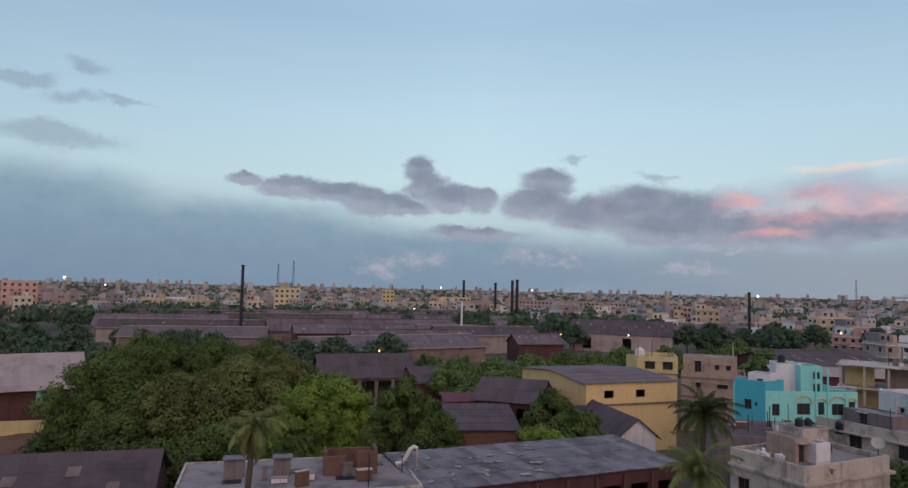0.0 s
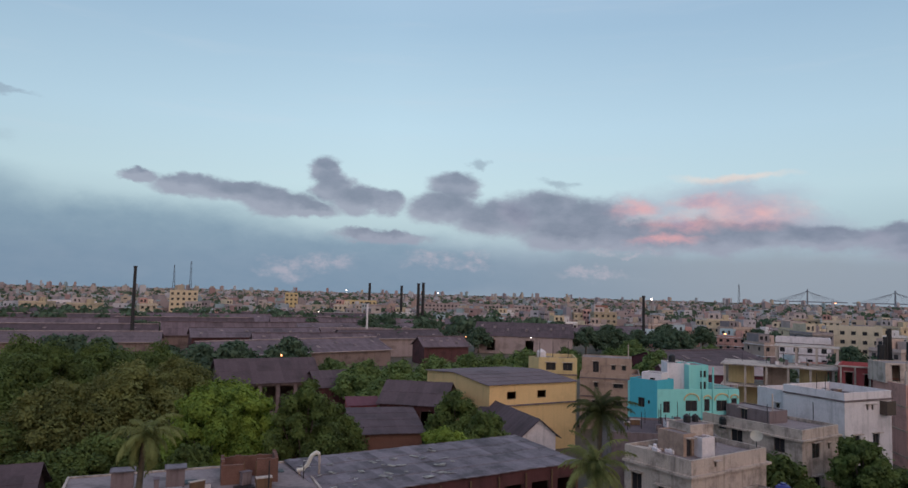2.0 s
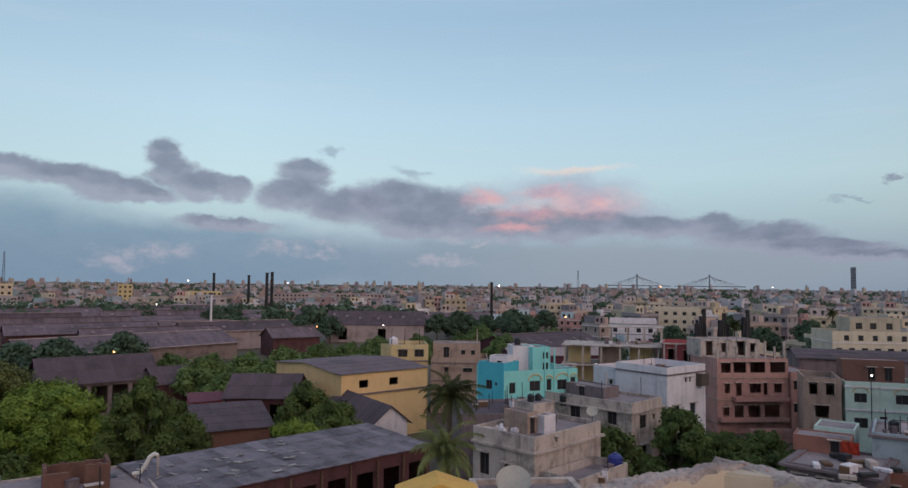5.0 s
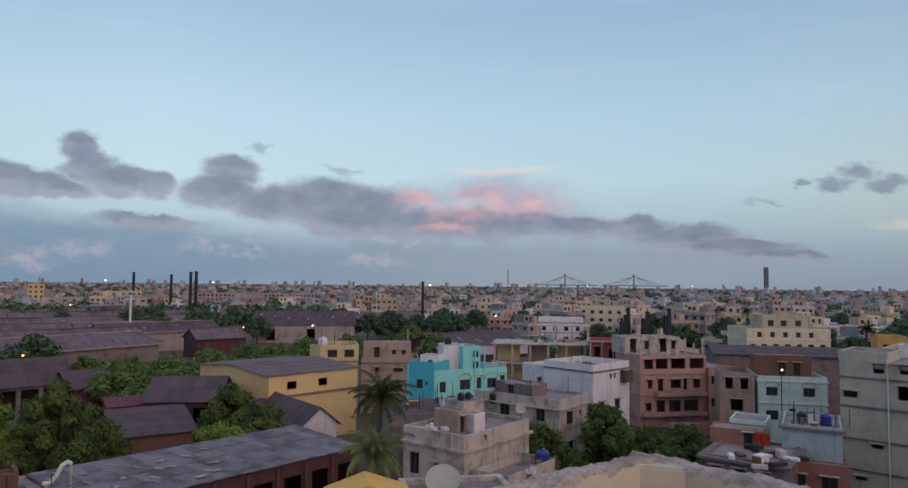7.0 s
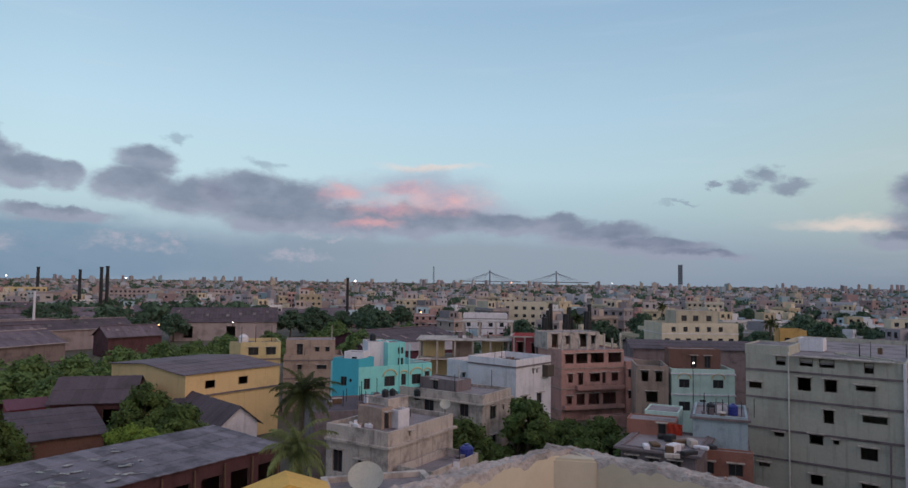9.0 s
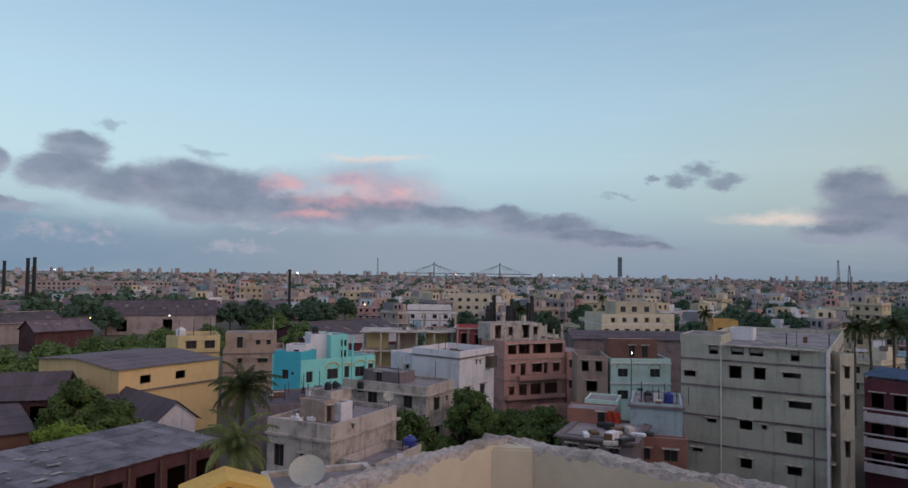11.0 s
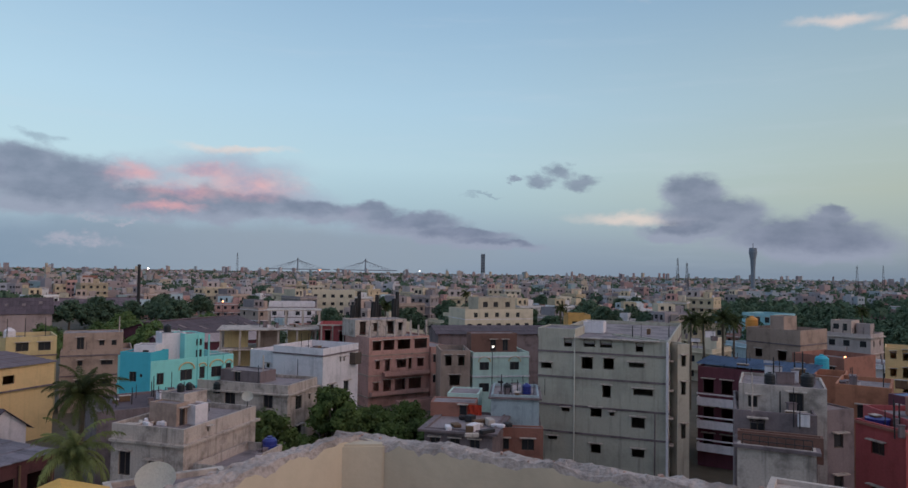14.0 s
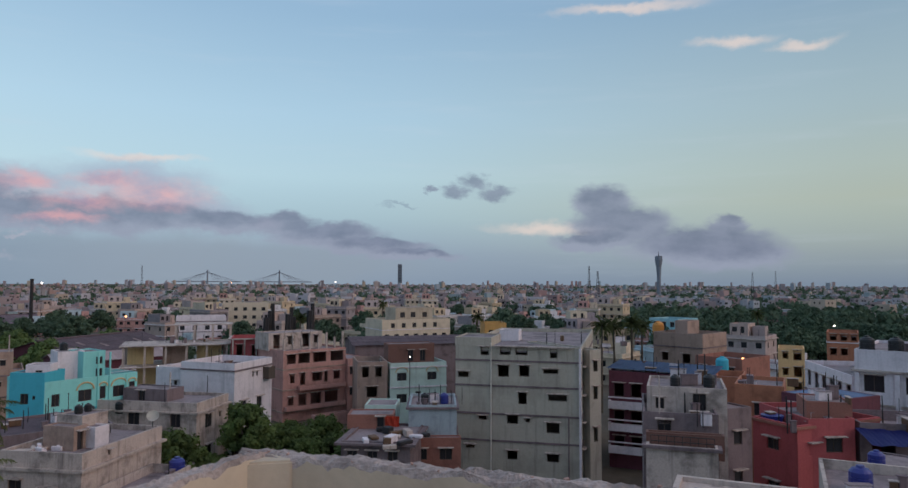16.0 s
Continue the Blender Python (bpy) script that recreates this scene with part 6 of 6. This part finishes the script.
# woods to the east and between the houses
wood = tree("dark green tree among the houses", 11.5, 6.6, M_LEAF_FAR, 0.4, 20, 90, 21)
spots = []
r3 = random.Random(33)
for az, d, n_, sp_a, sp_d in ((82, 360, 34, 12, 60), (80, 255, 26, 6, 45), (86, 240, 26, 6, 42), (75, 260, 16, 4, 45), (71, 235, 8, 2, 40), (84, 215, 10, 6, 15), (19, 285, 10, 3, 30), (25.5, 265, 8, 3, 25), (42.5, 255, 8, 2.5, 30), (49, 235, 5, 1.5, 20), (57, 215, 5, 1.5, 20), (-30, 150, 7, 5, 14),
                              (-14, 140, 6, 5, 12), (-25, 165, 6, 6, 14), (-8, 165, 4, 3, 10), (7, 250, 7, 5, 20), (1, 300, 5, 6, 25), (-22, 300, 6, 8, 40), (33, 330, 6, 4, 40), (62, 300, 8, 5, 50), (74, 170, 5, 2, 20), (88, 160, 5, 2, 20), (-30, 230, 6, 5, 20), (36, 260, 8, 5, 80), (46, 300, 12, 6, 100), (56, 290, 14, 6, 110), (65, 260, 12, 6, 110), (38, 160, 4, 3, 20), (52, 150, 4, 3, 20), (62, 150, 4, 3, 20)):
    for _ in range(n_):
        spots.append((az + r3.uniform(-sp_a, sp_a), d + r3.uniform(-sp_d, sp_d), r3.uniform(-3, 1), r3.uniform(0, 360)))
grow(wood, polar(spots))

# ---------------------------------------------------------------- the town
def town_house(k):
    """One of the plain far houses, with its windows, stair room and roof tank."""
    r = random.Random(100 + k)
    W, D, n = r.uniform(8, 13), r.uniform(8, 12), (2, 3, 3, 2, 4, 3, 2, 3, 4, 2, 3, 2, 3, 4)[k]
    top = 3.05 * n + 0.8
    sills = [1.0 + 3.05 * s for s in range(n)]
    mt = M_FARWALL[k % len(M_FARWALL)]
    what = ("cream", "white", "beige", "pinkish", "yellow", "bare grey", "pale blue", "dusty")[k % 8]
    h = house("town_house", "%s flat-roofed town house of %d storeys" % (what, n), "house", (0, 0), (W, 0), D, 0, top, mt, front=grid_holes(W, 3 if W < 10.5 else 4, sills, 1.3, 1.3, 0.2, k),
              left=grid_holes(D, 2, sills, 1.1, 1.3, 0.2, k + 1), right=grid_holes(D, 2, sills, 1.1, 1.3, 0.2, k + 2), style="far", ledges=[top - 0.85] + [z + 1.45 for z in sills[:-1]], trim=(mt, M_CONCRETE, M_WHITE)[k % 3], bands=0.45, group="houses of the town", parapet=0.5)
    s = annex(h, "stair_room", (W * 0.55, D * 0.5), (W * 0.55 + 2.8, D * 0.5), 3.2, top - 0.8, top + 2.0, mt)
    if k % 3:
        other = M_FARWALL[(k + 3) % len(M_FARWALL)]
        annex(h, "set_back_storey", (W * 0.04, D * 0.3), (W * 0.5, D * 0.3), D * 0.6, top - 0.5, top + 2.6, other, front=[(W * 0.12, top + 0.6, 1.2, 1.2), (W * 0.32, top + 0.3, 0.9, 1.6)], style="far", parapet=0.3)
    bm = bmesh.new()
    for i in range(3 + k % 3):
        tube(bm, [(W * (0.15 + 0.22 * i), D * 0.12, top - 0.5), (W * (0.15 + 0.22 * i), D * 0.12, top + 1.1 + 0.4 * (i % 2))], [0.12, 0.1], 4)
    part("roof_posts", bm, M_CONC_DARK, h)
    bm = bmesh.new()
    tube(bm, [(W * 0.8, D * 0.75, top - 0.5), (W * 0.8, D * 0.75, top + 0.8)], [0.6, 0.55], 10)
    part("roof_tank", bm, M_TANK if k % 2 else M_WHITE, h)
    if k % 2:
        for z in sills[1:]:
            balcony(h, W * 0.1, W * 0.5, 1.0, z - 0.95, mt, 0.8)
    return h


kinds = [town_house(k) for k in range(14)]
STOREYS = (2, 3, 3, 2, 4, 3, 2, 3, 4, 2, 3, 2, 3, 4)
HOUSE_FREE = [(84, 83, 13), (78, 100, 16), (70, 103, 14), (79, 28, 16), (120, 36, 9), (164, 16, 8), (138, 21, 7), (180, 58, 8), (112, 28, 8), (96, 22, 9), (86, 145, 30), (78, 130, 16), (105, 78, 22), (84, 66, 12), (78, 0, 16), (84, 9, 14), (110, 122, 9), (146, 117, 16), (168, 104, 10), (128, 184, 12), (176, 224, 13)]
taken = []
r4 = random.Random(77)
used = set()
count = 0
for _ in range(9000):
    az, d = r4.uniform(-37, 99), 100 + 330 * math.sqrt(r4.random())
    lo_d = 400 if az < 16 else (310 if az < 31 else (175 if az < 44 else (125 if az < 60 else 100)))
    if d < lo_d or (70 < az and 185 < d < 440):
        continue
    x, y = at(az, d)
    gap = 15.5 if d < 200 else 17
    if any((x - u) ** 2 + (y - v) ** 2 < gap * gap for u, v in taken) or any((x - u) ** 2 + (y - v) ** 2 < (q + 7) ** 2 for u, v, q in HOUSE_FREE):
        continue
    taken.append((x, y))
    k = r4.choice([q for q in range(14) if STOREYS[q] < (3 if d < 170 else 4 if d < 260 else 5)])
    turn = -az + r4.choice((-35, -20, 0, 15, 30, 40)) + r4.uniform(-8, 8)
    m = pose(x, y, r4.uniform(-1.8, 0.0), 0, 0, turn)
    if k not in used:
        kinds[k].matrix_world = m
        used.add(k)
    else:
        copy_thing(kinds[k], m)
    count += 1
    if count >= 150:
        break

M_TOWN = bpy.data.materials.new("town_walls")
M_TOWN.use_nodes = True
n = Nodes(M_TOWN.node_tree)
isl = n.add("ShaderNodeNewGeometry").outputs["Random Per Island"]
where = n.add("ShaderNodeTexCoord").outputs["Object"]
hue = n.ramp(isl, [(0.0, lin(190, 172, 160)), (0.1, lin(206, 202, 208)), (0.2, lin(160, 138, 134)), (0.3, lin(182, 142, 134)), (0.38, lin(138, 130, 136)), (0.46, lin(196, 174, 142)), (0.54, lin(192, 186, 192)),
                   (0.62, lin(152, 100, 90)), (0.7, lin(160, 178, 186)), (0.78, lin(120, 108, 112)), (0.86, lin(178, 136, 112)), (0.92, lin(128, 168, 172)), (1.0, lin(96, 86, 92))])
hue.node.color_ramp.interpolation = "CONSTANT"
# haze painted in: all wall colours drawn towards one greyish mauve
hue = n.mix(0.45, hue, lin(160, 146, 150))
hue = n.mix(n.math("MULTIPLY", n.step(n.noise(where, 0.12, 5.0, 0.65), 0.45, 0.75), 0.35), hue, lin(96, 88, 90))
bs = n.add("ShaderNodeBsdfPrincipled")
n.put(bs.inputs["Base Color"], hue)
bs.inputs["Roughness"].default_value = 0.9
n.tree.links.new(bs.outputs[0], n.add("ShaderNodeOutputMaterial").inputs[0])
verts, faces, mats = [], [], []


def block_mesh(x, y, w, dp, h, rot, storeys):
    """A box house for the far town, with dark window recesses set into its sides."""
    c, s = math.cos(rot), math.sin(rot)

    def put(px, py, pz):
        verts.append((x + c * px - s * py, y + s * px + c * py, pz))
        return len(verts) - 1

    lower = [put(px, py, 0) for px, py in ((-w, -dp), (w, -dp), (w, dp), (-w, dp))]
    upper = [put(px, py, h) for px, py in ((-w, -dp), (w, -dp), (w, dp), (-w, dp))]
    for i in range(4):
        faces.append((lower[i], lower[(i + 1) % 4], upper[(i + 1) % 4], upper[i]))
        mats.append(0)
    faces.append(tuple(put(px, py, h) for px, py in ((-w, -dp), (w, -dp), (w, dp), (-w, dp))))
    mats.append(2)
    for k in range(storeys):
        zb = h - 2.4 - 3.0 * k
        if zb < 0.5:
            break
        for sx in r5.sample((-0.65, -0.3, 0.05, 0.4, 0.7), 2):
            for yy in (-dp - 0.05, dp + 0.05):
                q = [put(w * sx - 0.5, yy, zb), put(w * sx + 0.5, yy, zb), put(w * sx + 0.5, yy, zb + 1.1), put(w * sx - 0.5, yy, zb + 1.1)]
                faces.append(tuple(q))
                mats.append(1)
            for xx in (-w - 0.05, w + 0.05):
                q = [put(xx, dp * sx - 0.5, zb), put(xx, dp * sx + 0.5, zb), put(xx, dp * sx + 0.5, zb + 1.1), put(xx, dp * sx - 0.5, zb + 1.1)]
                faces.append(tuple(q))
                mats.append(1)


r5 = random.Random(9)
for _ in range(9000):
    az = r5.uniform(-40, 100)
    d = 415 + 3300 * r5.random() ** 1.7
    if az > 72 and d < 1000 and r5.random() < 0.6:
        continue
    x, y = at(az, d)
    tall = r5.random()
    h = r5.uniform(3.2, 8.5) if tall < 0.86 else r5.uniform(8.5, 13)
    if d > 1300 and tall > 0.965:
        h = r5.uniform(16, 22) + (d - 1300) * 0.003
    w, dp = r5.uniform(2.0, 5.6), r5.uniform(2.0, 5.6)
    if tall < 0.06:
        w, h = r5.uniform(9, 22), r5.uniform(4, 7)
    rot = r5.uniform(0, 1.57)
    block_mesh(x, y, w, dp, h, rot, 2 if d < 620 else 0)
    if r5.random() < 0.75:
        block_mesh(x + r5.uniform(-2, 2), y + r5.uniform(-2, 2), r5.uniform(0.8, 2.2), r5.uniform(0.8, 2.2), h + r5.uniform(0.8, 2.6), rot, 0)
me = bpy.data.meshes.new("far_town")
me.from_pydata(verts, [], faces)
me.materials.append(M_TOWN)
me.materials.append(M_GLASS)
me.materials.append(M_SLAB)
me.polygons.foreach_set("material_index", mats)
tagged(new("far_town", me), "dense low town of pale flat-roofed houses to the horizon", "town", kind="stuff")
verts, faces = [], []
for _ in range(4200):
    az = r5.uniform(-40, 100)
    d = 330 + 2600 * r5.random() ** 1.7
    if 16 < az < 70 and d < 420:
        continue
    x, y = at(az, d)
    size = r5.uniform(3.0, 7.0)
    zc = r5.uniform(4.0, 8.0)
    for _ in range(40):
        dv = Vector((r5.gauss(0, 1), r5.gauss(0, 1), r5.gauss(0, 0.7))).normalized()
        p = Vector((x, y, zc)) + Vector((dv.x * size, dv.y * size, dv.z * size * 0.7)) * r5.uniform(0.5, 1.05)
        q = (dv + Vector((r5.gauss(0, 0.4), r5.gauss(0, 0.4), 0.4))).to_track_quat("Z", "Y")
        s = r5.uniform(0.7, 1.5)
        b0 = len(verts)
        verts.extend(tuple(p + q @ Vector(v)) for v in ((s, 0.2 * s, 0), (0, s, 0.3), (-s, 0, 0), (0, -s, -0.3)))
        faces.append((b0, b0 + 1, b0 + 2, b0 + 3))
me = bpy.data.meshes.new("far_woods")
me.from_pydata(verts, [], faces)
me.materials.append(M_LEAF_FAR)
tagged(new("far_woods", me), "dark green trees scattered through the far town", "trees", kind="stuff")
